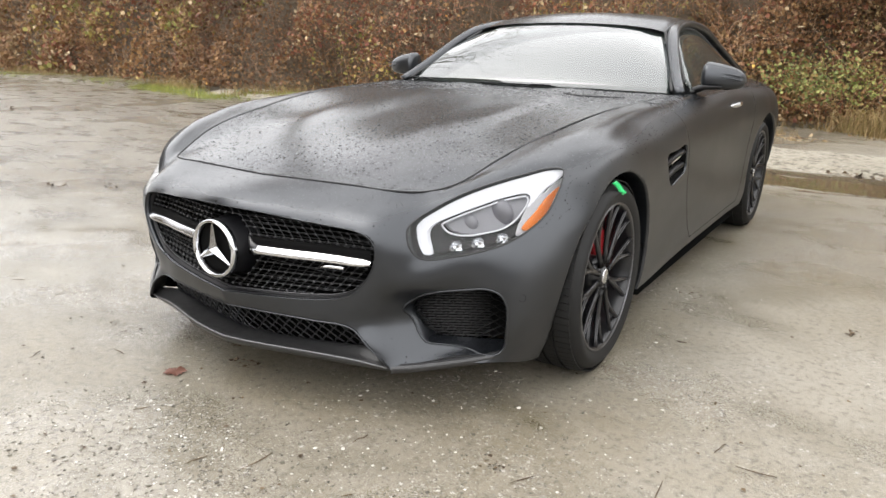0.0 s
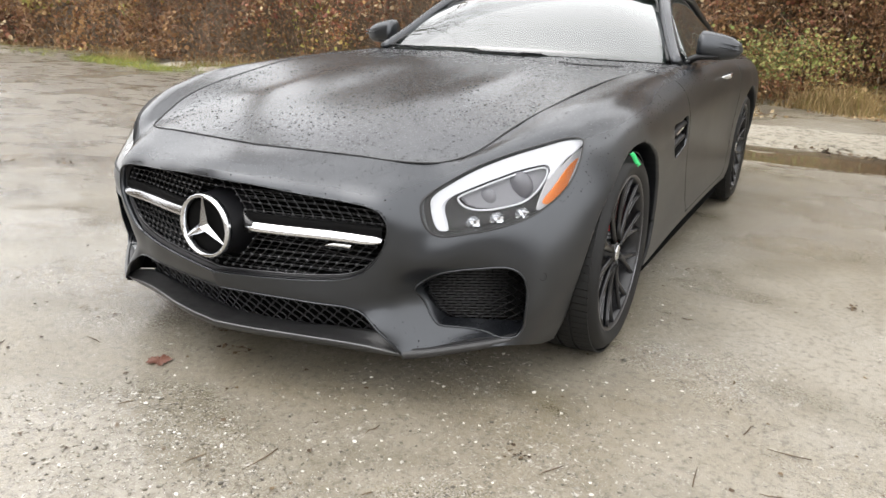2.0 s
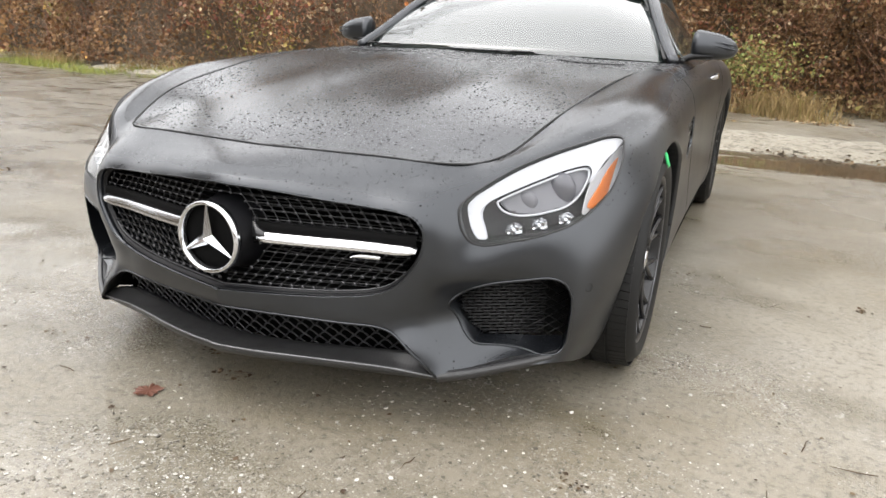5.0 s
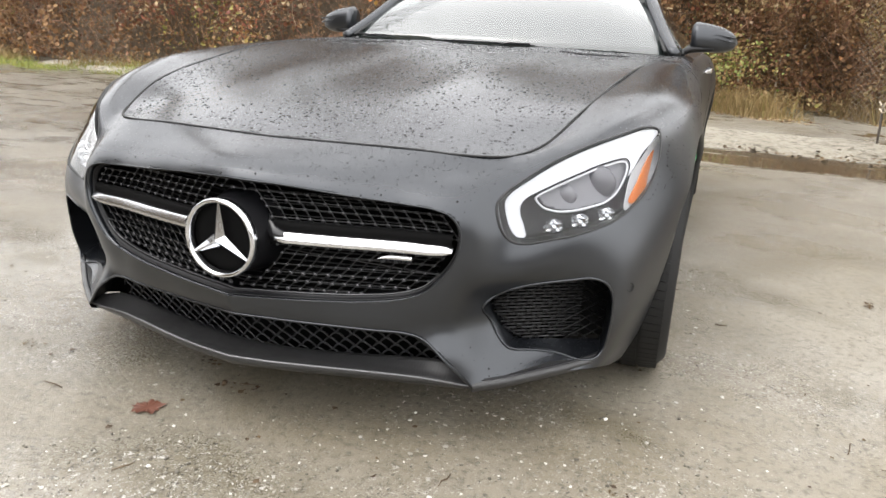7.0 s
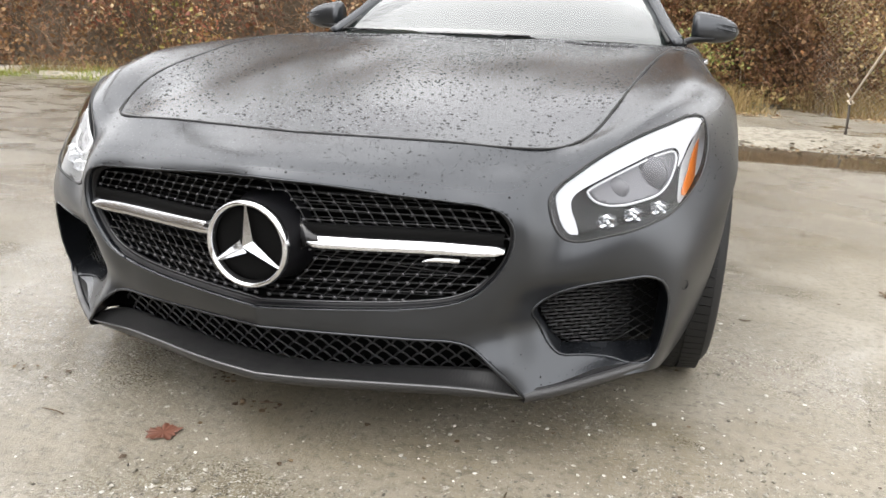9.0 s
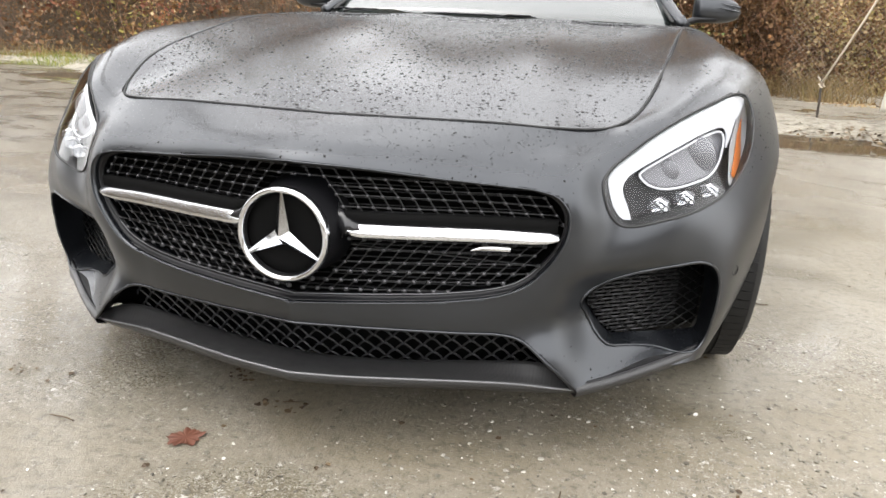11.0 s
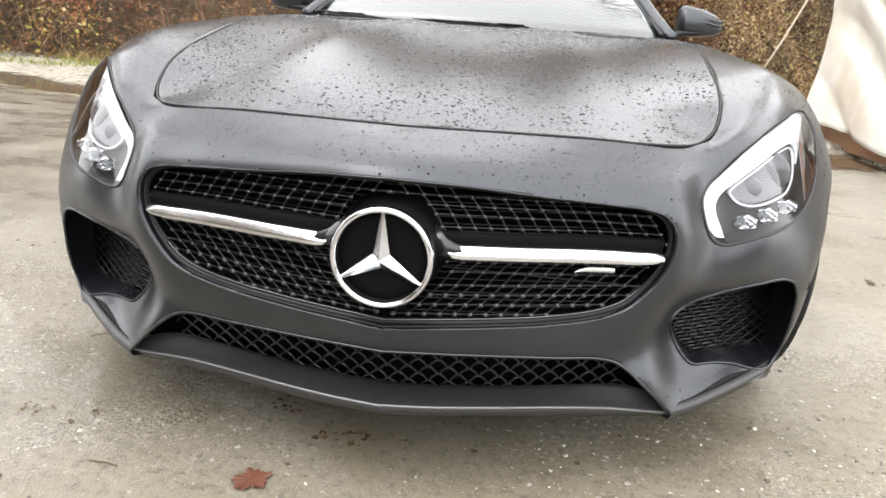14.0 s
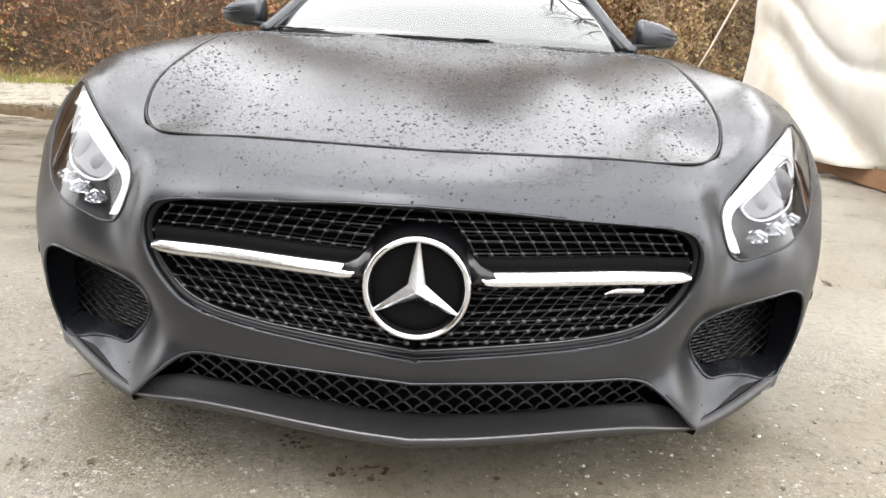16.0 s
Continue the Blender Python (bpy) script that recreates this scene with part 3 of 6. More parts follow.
def pane(rows_a, rows_b, n, bulge, m=14):
    """A curved pane between two lines, doubled for thickness."""
    a, b = smooth_line(rows_a, n), smooth_line(rows_b, n)
    lines = []
    for s in np.linspace(0, 1, m):
        mid = a * (1 - s) + b * s
        mid[:, 2] += bulge * 4 * s * (1 - s)
        mid[:, 1] -= bulge * 2 * s * (1 - s)
        lines.append(mid)
    return lines


def build_windscreen():
    sym = lambda p: [(-x, y, z) for x, y, z in p[:0:-1]] + list(p)
    lines = pane(sym(BASE), sym(HEADER), 41, .03)
    bm = loft(lines)
    bmesh.ops.solidify(bm, geom=bm.faces[:], thickness=.005)
    ob = part("windscreen", bm, GLASS, car, "raked windscreen reflecting pale sky and bare branches")
    ob.visible_shadow = False
    return lines


ws_lines = build_windscreen()


def build_roof():
    rows = []
    rail = smooth_line([(.55, 2.53, 1.16), (.535, 2.75, 1.213), (.525, 3.0, 1.233), (.53, 3.3, 1.216), (.545, 3.65, 1.131), (.57, 4.0, .996), (.56, 4.3, .885)], 60)
    for s in np.linspace(0, 1, 12):
        a = s * math.pi / 2
        rows.append(np.c_[rail[:, 0] * math.sin(a) / 1.0, SPINE[:, 1] + (rail[:, 1] - SPINE[:, 1]) * s**2, rail[:, 2] + (SPINE[:, 2] - rail[:, 2]) * math.cos(a)])
    bm = mirrored(loft(rows))
    part("roof", bm, PAINT, car, "matte black sloping fastback roof")


build_roof()


def build_pillars():
    for side in (1, -1):
        bm = bmesh.new()
        outer = smooth_line([(.785, 2.05, .885), (.73, 2.16, .953), (.60, 2.50, 1.155), (.56, 2.75, 1.205), (.55, 3.0, 1.222), (.555, 3.3, 1.20), (.57, 3.65, 1.11), (.62, 4.0, .985), (.64, 4.2, .93)], 50)
        bm = tube(outer, list(np.linspace(.024, .034, 20)) + [.03] * 30, 10, None, ((1, 0, 0), .75))
        if side < 0:
            flip_x(bm)
        part("roof_pillar", bm, PAINT, car)
        seal = smooth_line([(.742, 2.06, .893), (.68, 2.22, .985), (.575, 2.47, 1.133), (.545, 2.545, 1.168)], 20)
        bm = tube(seal, .008, 6)
        if side < 0:
            flip_x(bm)
        part("windscreen_seal", bm, RUBBER, car)
        top = smooth_line([(.77, 2.16, .93), (.68, 2.36, 1.055), (.60, 2.56, 1.15), (.575, 2.8, 1.19), (.575, 3.05, 1.185), (.61, 3.4, 1.09), (.70, 3.66, .95)], 30)
        low = smooth_line([(.81, 2.13, .89), (.81, 2.4, .893), (.808, 2.7, .905), (.80, 3.0, .918), (.79, 3.3, .925), (.765, 3.55, .928), (.73, 3.66, .93)], 30)
        bm = loft([low * (1 - s) + top * s + np.array([.012 * 4 * s * (1 - s), 0, 0]) for s in np.linspace(0, 1, 8)])
        bmesh.ops.solidify(bm, geom=bm.faces[:], thickness=.004)
        if side < 0:
            flip_x(bm)
        ob = part("side_window", bm, SIDE_GLASS, car, "dark tinted side window")
        ob.visible_shadow = False
        bm = tube(np.vstack([top, low[::-1]]), .007, 6)
        if side < 0:
            flip_x(bm)
        part("window_trim", bm, RUBBER, car)


build_pillars()


# ---- the car: nose ----
def offset_skin(x, z, back):
    return (x, skin(x, z) + back, z)


def lamp_y(x, z):
    """Depth of the headlamp's cover."""
    return 1.154 - 2.847 * x - 1.127 * z + 1.489 * x * x - 0.093 * z * z + 2.715 * x * z


def plate(outline, depth_at, thick, step=.006, mirror=0):
    """A plate of any outline (x, z) that follows a curved face; thick: how far its rim goes back."""
    o = np.asarray(outline, float)
    lo, hi = o.min(0) - step * 1.5, o.max(0) + step * 1.5
    x, z = np.arange(lo[0], hi[0], step), np.arange(lo[1], hi[1], step)
    xx, zz = np.meshgrid(x, z)
    yy = depth_at(xx, zz)
    s = Sheet(np.stack([xx, yy, zz], -1))
    s.cut(o, [0, 2], keep_inside=True)
    bm = s.mesh("plate", [((0, thick, 0),)])
    return flip_x(bm) if mirror < 0 else bm


def build_splitter():
    edge = smooth_line([(0, .010, .187), (.10, .020, .190), (.2, .045, .189), (.27, .074, .183), (.35, .105, .177), (.43, .133, .171), (.50, .147, .167), (.556, .158, .165)], 40)
    rows = []
    back = np.interp(edge[:, 0], [0, .2, .35, .458, .556], [.105, .09, .055, .035, .02])
    up = np.interp(edge[:, 0], [0, .2, .35, .458, .50, .556], [-.008, -.003, .020, .036, .030, .012])
    # from the plate's back over its lip to the underside
    for k, dy, dz in ((1.0, .06, -.035), (1.0, .012, -.006), (1.0, 0, 0), (.85, 0, -.002), (.5, 0, -.004), (.15, 0, -.002), (.05, 0, .001), (0, 0, .001), (0, -.003, -.004), (0, -.001, -.012), (0, .012, -.026), (0, .05, -.036), (0, .16, -.036)):
        r = edge.copy()
        fade = np.interp(edge[:, 0], [0, .42, .556], [1, 1, .35])
        r[:, 1] += k * back + dy * fade
        r[:, 2] += k * up + dz * fade
        rows.append(r)
    part("front_splitter", mirrored(loft(rows)), SPLITTER, car, "grey-black carbon weave front splitter")
    rim = edge + np.array([[0, -.0012, -.0008]])
    rim = np.vstack([rim[:0:-1] * [-1, 1, 1], rim])
    # pale tube that paints the thin highlight along the lip
    part("splitter_edge", tube(rim, .0022, 6), LIP_GLINT, car, "pale line painting the highlight on the splitter's edge")
    for side in (1, -1):
        line = smooth_line([(.545, .150, .166), (.60, .190, .170), (.68, .257, .180), (.74, .312, .188), (.785, .352, .198), (.806, .372, .208)], 26)
        rows = []
        for out, up in ((.02, .014), (.004, .012), (-.006, .008), (-.008, 0), (-.004, -.012), (.02, -.018)):
            r = line.copy()
            fade = np.interp(np.arange(26), [0, 21, 25], [1, 1, .12])
            r[:, 1] += out * fade + .004 * (1 - fade)
            r[:, 0] -= out * .5 * fade + .003 * (1 - fade)
            r[:, 2] += up * fade
            rows.append(r)
        bm = loft(rows)
        if side < 0:
            flip_x(bm)
        part("splitter_blade", bm, SPLITTER, car)
        seam = line[1:24] + np.array([[-.002, .003, .0105]])
        bm = tube(seam, .0040, 6)
        part("blade_seam", flip_x(bm) if side < 0 else bm, BLACK_PLASTIC, car)


def make_splitter():
    m = material("carbon_lip", (0.02, 0.02, 0.021), 0.36)
    n = Nodes(m)
    weave = n.t.nodes.new("ShaderNodeTexChecker")
    weave.inputs["Scale"].default_value = 260
    n.link(n.coords, weave.inputs["Vector"])
    n.base(n.mix(weave.outputs["Fac"], (0.015, 0.015, 0.0155), (0.027, 0.0265, 0.027)))
    n.rough(n.ramp(n.noise(30, 4), (0.3, 0.3), (0.7, 0.45)))
    return m


SPLITTER = make_splitter()
LIP_GLINT = material("lip_glint", (0.14, 0.14, 0.145), 0.35, 0.3)
build_splitter()

INNER = GRILLE[1:-1].copy()
INNER = np.c_[INNER[:, 0] * .978, .466 + (INNER[:, 1] - .466) * .93]


def build_grille():
    grille = part("radiator_grille", grille_frame(), BLACK_PLASTIC, car, "gloss black diamond-pattern radiator grille")
    # pins and bars of the net, row by row
    rows = [.345, .362, .381, .400, .419, .438, .457, .500, .518, .534, .550, .566, .582]
    poly = np.vstack([INNER, INNER[::-1] * [-1, 1]])
    places = []
    for k, z in enumerate(rows):
        lean = (.477 - z) * 0.95 if z < .477 else (z - .477) * 0.75
        row = {}
        for i in range(0, 22):
            x = .014 + i * .0275 - lean
            dip = .010 * (1 - min(1, x / .45)) if z < .43 else 0.0
            zz = z - dip + (.008 if z > .53 else .0) * (1 - min(1, x / .45))
            if x > -.001 and inside(poly, np.array([[x, zz]]))[0] and (x * x + (zz - .47) ** 2) > .098**2:
                row[i] = Vector((x, skin(x, zz) + .034, zz))
        places.append(row)
    for side in (1, -1):
        s = Matrix.Diagonal((side, 1, 1, 1))
        nets, studs = (bmesh.new(), bmesh.new()), bmesh.new()
        for k, row in enumerate(places):
            keys = sorted(row)
            net = nets[k > 6]
            for a, b in zip(keys, keys[1:]):
                if b == a + 1:
                    tube([s @ row[a], s @ row[b]], .0019, 5, net, cap=False)
            if k + 1 < len(places) and k != 6:
                for i in keys:
                    if i in places[k + 1]:
                        tube([s @ row[i], s @ places[k + 1][i]], .0019, 5, net, cap=False)
            for i in keys:
                m = Matrix.Translation(s @ row[i] + Vector((0, -.003, 0))) @ Matrix.Diagonal((1, .7, .8, 1))
                bmesh.ops.create_uvsphere(studs, u_segments=8, v_segments=5, radius=.0058 if k < 4 else .0044, matrix=m)
        for net in nets:
            part("grille_net", net, NET_WIRE, grille)
        tagged(part("grille_studs", studs, STUD, grille), "small satin black studs at the crossings", kind="stuff")
    # the radiator behind
    slats = bmesh.new()
    for z in np.arange(.345, .60, .013):
        half = np.interp(z, [.34, .40, .48, .56, .60], [.36, .43, .47, .45, .40])
        line = [(x, skin(abs(x), z) + .075, z) for x in np.linspace(-half, half, 15)]
        tube(line, .0042, 4, slats, ((0, 1, 0), .35))
    part("radiator_slats", slats, GRILLE_BLACK, grille)
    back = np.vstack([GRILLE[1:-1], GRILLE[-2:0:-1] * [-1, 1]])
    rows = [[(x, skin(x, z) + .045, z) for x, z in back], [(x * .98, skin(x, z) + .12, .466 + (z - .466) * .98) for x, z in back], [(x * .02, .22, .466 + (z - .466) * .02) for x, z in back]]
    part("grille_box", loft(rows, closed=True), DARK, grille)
    return grille


def grille_frame():
    o = np.vstack([GRILLE[1:-1], GRILLE[-3:1:-1] * [-1, 1]])
    i = np.vstack([INNER, INNER[-2:0:-1] * [-1, 1]])
    rows = []
    for s, back in ((0, .012), (.12, .010), (.2, .016), (.55, .022), (.85, .024), (1, .022), (1.02, .036)):
        q = o * (1 - s) + i * s
        rows.append([(x, skin(x, o_z) + back, z) for (x, z), (_, o_z) in zip(q, o)])
    return loft(rows, closed=True)


STUD = material("stud_satin", (0.04, 0.04, 0.043), 0.3, 0.2)
NET_WIRE = material("net_wire", (0.006, 0.006, 0.0065), 0.4, Specular_IOR_Level=0.3)
grille = build_grille()


def build_badge():
    badge = part("emblem_ring", emblem_ring(), CHROME, car, "round chrome emblem with three spokes")
    star = bmesh.new()
    for a in (90, 210, 330):
        d = Vector((math.cos(radians(a)), 0, math.sin(radians(a))))
        w = Vector((-d.z, 0, d.x))
        c = Vector((0, -.006, .47))
        ridge0, ridge1 = c + Vector((0, -.016, 0)), c + d * .081 + Vector((0, -.002, 0))
        n1, n2 = c + (d * .5 + w * .866) * .0165, c + (d * .5 - w * .866) * .0165
        t1, t2 = c + d * .081 + w * .0022, c + d * .081 - w * .0022
        v = [star.verts.new(p) for p in (ridge0, ridge1, n1, n2, t1, t2)]
        star.faces.new((v[0], v[2], v[4], v[1]))
        star.faces.new((v[0], v[1], v[5], v[3]))
    bmesh.ops.remove_doubles(star, verts=star.verts[:], dist=1e-5)
    part("emblem_spokes", star, CHROME, badge, smooth=False)
    disc = spin([(0.0001, .012), (.03, .0125), (.06, .013), (.081, .012), (.084, .02)], 48, "y")
    for v in disc.verts:
        v.co.z += .47
    part("emblem_plate", disc, DARK, badge)
    house = spin([(.085, .008), (.087, .02), (.088, .04), (.092, .07), (.1, .10)], 48, "y")
    for v in house.verts:
        v.co.z += .47
    part("emblem_housing", house, BLACK_PLASTIC, badge)
    for side in (1, -1):
        bm = chrome_bar()
        part("chrome_bar", flip_x(bm) if side < 0 else bm, BRIGHT, grille, "broad polished chrome grille bar")
        rows = []
        for x, lo, hi, back in ((.080, .448, .522, .03), (.092, .458, .512, .018), (.104, .466, .500, .012), (.118, .470, .494, .012), (.132, .471, .490, .016)):
            mid = (lo + hi) / 2
            y = skin(.12, .48) + back
            rows.append([(x, y + .02, hi), (x, y + .004, hi), (x, y - .004, mid), (x, y + .002, lo), (x, y + .02, lo)])
        bm = loft(rows)
        part("bar_shoulder", flip_x(bm) if side < 0 else bm, SHOULDER, grille, "gloss black shoulder beside the emblem")
        bm = black_bar()
        part("bar_backing", flip_x(bm) if side < 0 else bm, DARK, grille)
    rows = []
    for s in np.linspace(0, 1, 7):
        x = .330 + .072 * s
        y = skin(x, .452) + .014
        lo, hi = (-.0055, -.004 + .0095 * min(1, s * 4))
        rows.append([(x, y + .006, .4525 + lo), (x, y, .4525 + lo), (x, y - .0015, .4525 + (lo + hi) / 2), (x, y, .4525 + hi), (x, y + .006, .4525 + hi)])
    bm = loft(rows)
    part("model_badge", bm, CHROME, grille, "small plain chrome badge")


def emblem_ring():
    prof = [(.0755, .004), (.078, -.006), (.082, -.0115), (.0855, -.0115), (.089, -.006), (.0905, .004), (.088, .012), (.077, .012), (.0755, .004)]
    bm = spin(prof, 64, "y")
    for v in bm.verts:
        v.co.z += .47
    return bm


def chrome_bar():
    rows = []
    for x in np.concatenate([[.108, .1095, .112], np.linspace(.117, .44, 18), [.455, .47, .482, .488]]):
        h = np.interp(x, [.108, .112, .118, .35, .44, .47, .488], [.004, .0100, .0125, .0122, .0115, .0102, .005])
        z = np.interp(x, [.09, .12, .44, .488], [.483, .479, .4785, .480])
        y = skin(x, .479) + np.interp(x, [.108, .13, .44, .488], [.016, .010, .008, .010])
        ring_ = [(x, y + .012, z + h), (x, y + .007, z + h), (x, y + .003, z + h * .75), (x, y - .003, z - h * .1), (x, y - .006, z - h * .8), (x, y - .002, z - h), (x, y + .012, z - h)]
        rows.append(ring_)
    return loft(rows)


def black_bar():
    rows = []
    for x in np.linspace(.096, .484, 22):
        y = skin(x, .50) + np.interp(x, [.09, .14, .484], [.03, .018, .018])
        rows.append([(x, y + .02, .51), (x, y + .004, .512), (x, y - .001, .507), (x, y, .492), (x, y + .004, .487), (x, y + .02, .487)])
    return loft(rows)


SHOULDER = material("gloss_shoulder", (0.012, 0.012, 0.013), 0.22, 0.0)
BRIGHT = material("bright_chrome", (0.66, 0.67, 0.69), 0.24, 1.0)
build_badge()


def build_lips():
    line = [(x, skin(x, z) - .0006, z) for x, z in GRILLE[1:-1]]
    line = [(-x, y, z) for x, y, z in line[:0:-1]] + line
    part("grille_lip", tube(line, .0018, 6), PAINT, car)
    line = [(x, skin(x, z) - .0006, z) for x, z in LOW_INTAKE[1:42]]
    line = [(-x, y, z) for x, y, z in line[:0:-1]] + line
    part("intake_lip", tube(line, .0032, 6), PAINT, car)
    for side in (1, -1):
        line = [(side * x, skin(x, z) + .0004, z) for x, z in np.vstack([FOG, FOG[:1]])]
        part("side_intake_lip", tube(line, .0036, 6, None, None, False), PAINT, car)
    inner = [(x, skin(x, o_z) + .026, z) for (x, z), (_, o_z) in zip(INNER, GRILLE[1:-1])]
    inner = [(-x, y, z) for x, y, z in inner[:0:-1]] + inner
    part("grille_edge", tube([p for p in inner if p[2] < .42], .0014, 6), GRILLE_EDGE, grille)


GRILLE_EDGE = material("satin_edge", (0.12, 0.12, 0.125), 0.3, 0.6)
build_lips()


def build_low_mesh():
    """Scale-like net of the lower intake."""
    bm = bmesh.new()
    w, h = .039, .0185
    for r in range(7):
        z = .166 + r * h
        for i in range(-14, 15):
            x0 = (i + .5 * (r % 2)) * w
            if abs(x0) + w / 2 > np.interp(z, [.16, .20, .24, .29], [.52, .49, .455, .41]):
                continue
            line = []
            for s in np.linspace(-1, 1, 7):
                x = x0 + s * w / 2
                zz = z + h * 1.08 * (1 - abs(s) ** 1.7)
                line.append((x, skin(abs(x), .27) + .034 + (.285 - zz) * .45, zz))
            tube(line, .0022, 5, bm, cap=False)
    part("lower_grille_net", bm, NET, car, "black scale-pattern net in the lower intake")
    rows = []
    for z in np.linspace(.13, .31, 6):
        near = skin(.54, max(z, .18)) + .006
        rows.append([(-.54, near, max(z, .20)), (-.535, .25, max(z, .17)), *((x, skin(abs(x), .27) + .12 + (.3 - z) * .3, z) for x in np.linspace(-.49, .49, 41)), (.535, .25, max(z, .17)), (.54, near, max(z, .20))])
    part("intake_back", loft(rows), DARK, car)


NET = material("net_black", (0.02, 0.02, 0.022), 0.3)
build_low_mesh()


LOUVRE = material("louvre_grey", (0.035, 0.035, 0.037), 0.4)


def fog_y(x):
    return .257 + .64 * (x - .539)


FOG_IN = smooth_line([(.541, .330), (.575, .358), (.61, .376), (.66, .388), (.72, .396), (.76, .395), (.780, .38), (.790, .34), (.788, .27), (.782, .230), (.76, .228), (.70, .231), (.64, .235), (.602, .239), (.576, .264), (.553, .299)], 110, True)


def build_fog(side):
    o, i = FOG, FOG_IN
    # begin both outlines at the same corner
    o = np.roll(o, -int(np.argmin(((o - (.537, .330)) ** 2).sum(1))), axis=0)
    i = np.roll(i, -int(np.argmin(((i - (.541, .330)) ** 2).sum(1))), axis=0)
    rows = []
    for s in (.0, .06, .15, .3, .5, .75, 1, 1.02):
        q = o * (1 - s) + i * s
        line = []
        for (x, z), (ox, oz) in zip(q, o):
            d = max(0.0, s) ** np.interp(oz, [.24, .36], [np.interp(ox, [.57, .70], [1.7, 1.15]), np.interp(ox, [.54, .66], [1.4, .5])])
            line.append((x, (skin(ox, oz) + .003) * (1 - d) + fog_y(x) * d, z))
        rows.append(line)
    bm = loft(rows, closed=True)
    sur = part("side_intake", flip_x(bm) if side < 0 else bm, PAINT, car, "side air intake in the bumper")
    net = bmesh.new()
    for k in np.arange(-.3, .35, .024):
        for way in (1, -1):
            line = []
            for t in np.linspace(0, 1, 60):
                x = .54 + t * .27
                z = .30 + k + way * (x - .675) * (.62 if way > 0 else .75)
                if inside(i, np.array([[x, z]]))[0]:
                    line.append((x, fog_y(x) - .004 * way, z))
            if len(line) > 3:
                tube([line[0], line[len(line) // 2], line[-1]], .0017, 5, net)
    part("intake_net", flip_x(net) if side < 0 else net, NET_WIRE, sur)
    louv = bmesh.new()
    for z in np.arange(.228, .39, .0085):
        xs = [x for x in np.arange(.55, .735, .004) if inside(i, np.array([[x, z]]))[0]]
        if len(xs) > 2:
            tube([(xs[0], fog_y(xs[0]) + .010, z), (xs[-1], fog_y(xs[-1]) + .010, z)], .0024, 4, louv)
    part("intake_louvres", flip_x(louv) if side < 0 else louv, LOUVRE, sur)
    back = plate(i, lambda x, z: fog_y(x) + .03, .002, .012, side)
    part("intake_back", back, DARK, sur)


for side in (1, -1):
    build_fog(side)


# ---- the car: headlamps ----

LENS = clear_cover("lamp_cover", (0.97, 0.975, 0.98), 0.02, 0.95, 3.6)
LAMP_GREY = material("lamp_dark_bowl", (0.006, 0.006, 0.0065), 0.35, 0.0, Specular_IOR_Level=0.2)
LAMP_CHROME = material("lamp_reflector", (0.105, 0.105, 0.115), 0.45, 0.0)
SIDE_REFLECTOR = material("side_reflector", (0.30, 0.30, 0.31), 0.35, 0.0)
ORANGE = material("amber_reflector", (0.48, 0.13, 0.015), 0.3)
LIT = material("lit_light_guide", (0.27, 0.27, 0.285), 0.25, Emission_Color=(0.93, 0.96, 1.0, 1), Emission_Strength=0.08)
CRYSTAL = material("crystal", (0.42, 0.43, 0.45), 0.05, 1.0, Emission_Color=(0.95, 0.97, 1, 1), Emission_Strength=0.015)
EYE = smooth_line([(.622, .583), (.637, .565), (.662, .556), (.691, .555), (.731, .562), (.764, .573), (.780, .590), (.789, .614), (.791, .643), (.785, .652), (.746, .646), (.703, .628), (.658, .606), (.627, .588)], 70, True)
INDICATOR = smooth_line([(.847, .676), (.838, .672), (.828, .654), (.818, .612), (.810, .572), (.817, .567), (.835, .588), (.846, .617), (.851, .650), (.851, .670)], 50, True)


def inset(poly, d):
    p = np.asarray(poly)
    t = np.roll(p, -1, 0) - np.roll(p, 1, 0)
    n = np.c_[-t[:, 1], t[:, 0]] / np.linalg.norm(t, axis=1, keepdims=True)
    area = ((p[:, 0] * np.roll(p[:, 1], -1)) - (np.roll(p[:, 0], -1) * p[:, 1])).sum()
    return p + n * d * (1 if area > 0 else -1)


def light_guide():
    """Outline of the bright band: along the top, turned down at the inner end."""
    o = inset(LAMP, .0075)
    inner_low = int(np.argmin(((o - (.603, .500)) ** 2).sum(1)))
    tip = int(np.argmin(((o - (.846, .712)) ** 2).sum(1)))
    n = len(o)
    run = [o[k % n] for k in range(inner_low, inner_low + ((tip - inner_low) % n) + 1)]
    under = smooth_line([(.832, .690), (.818, .672), (.806, .640), (.797, .622), (.797, .648), (.789, .660), (.745, .654), (.70, .635), (.655, .613), (.622, .595), (.603, .582), (.593, .566), (.594, .548), (.606, .522), (.614, .502)], 60)
    return np.vstack([run, under])


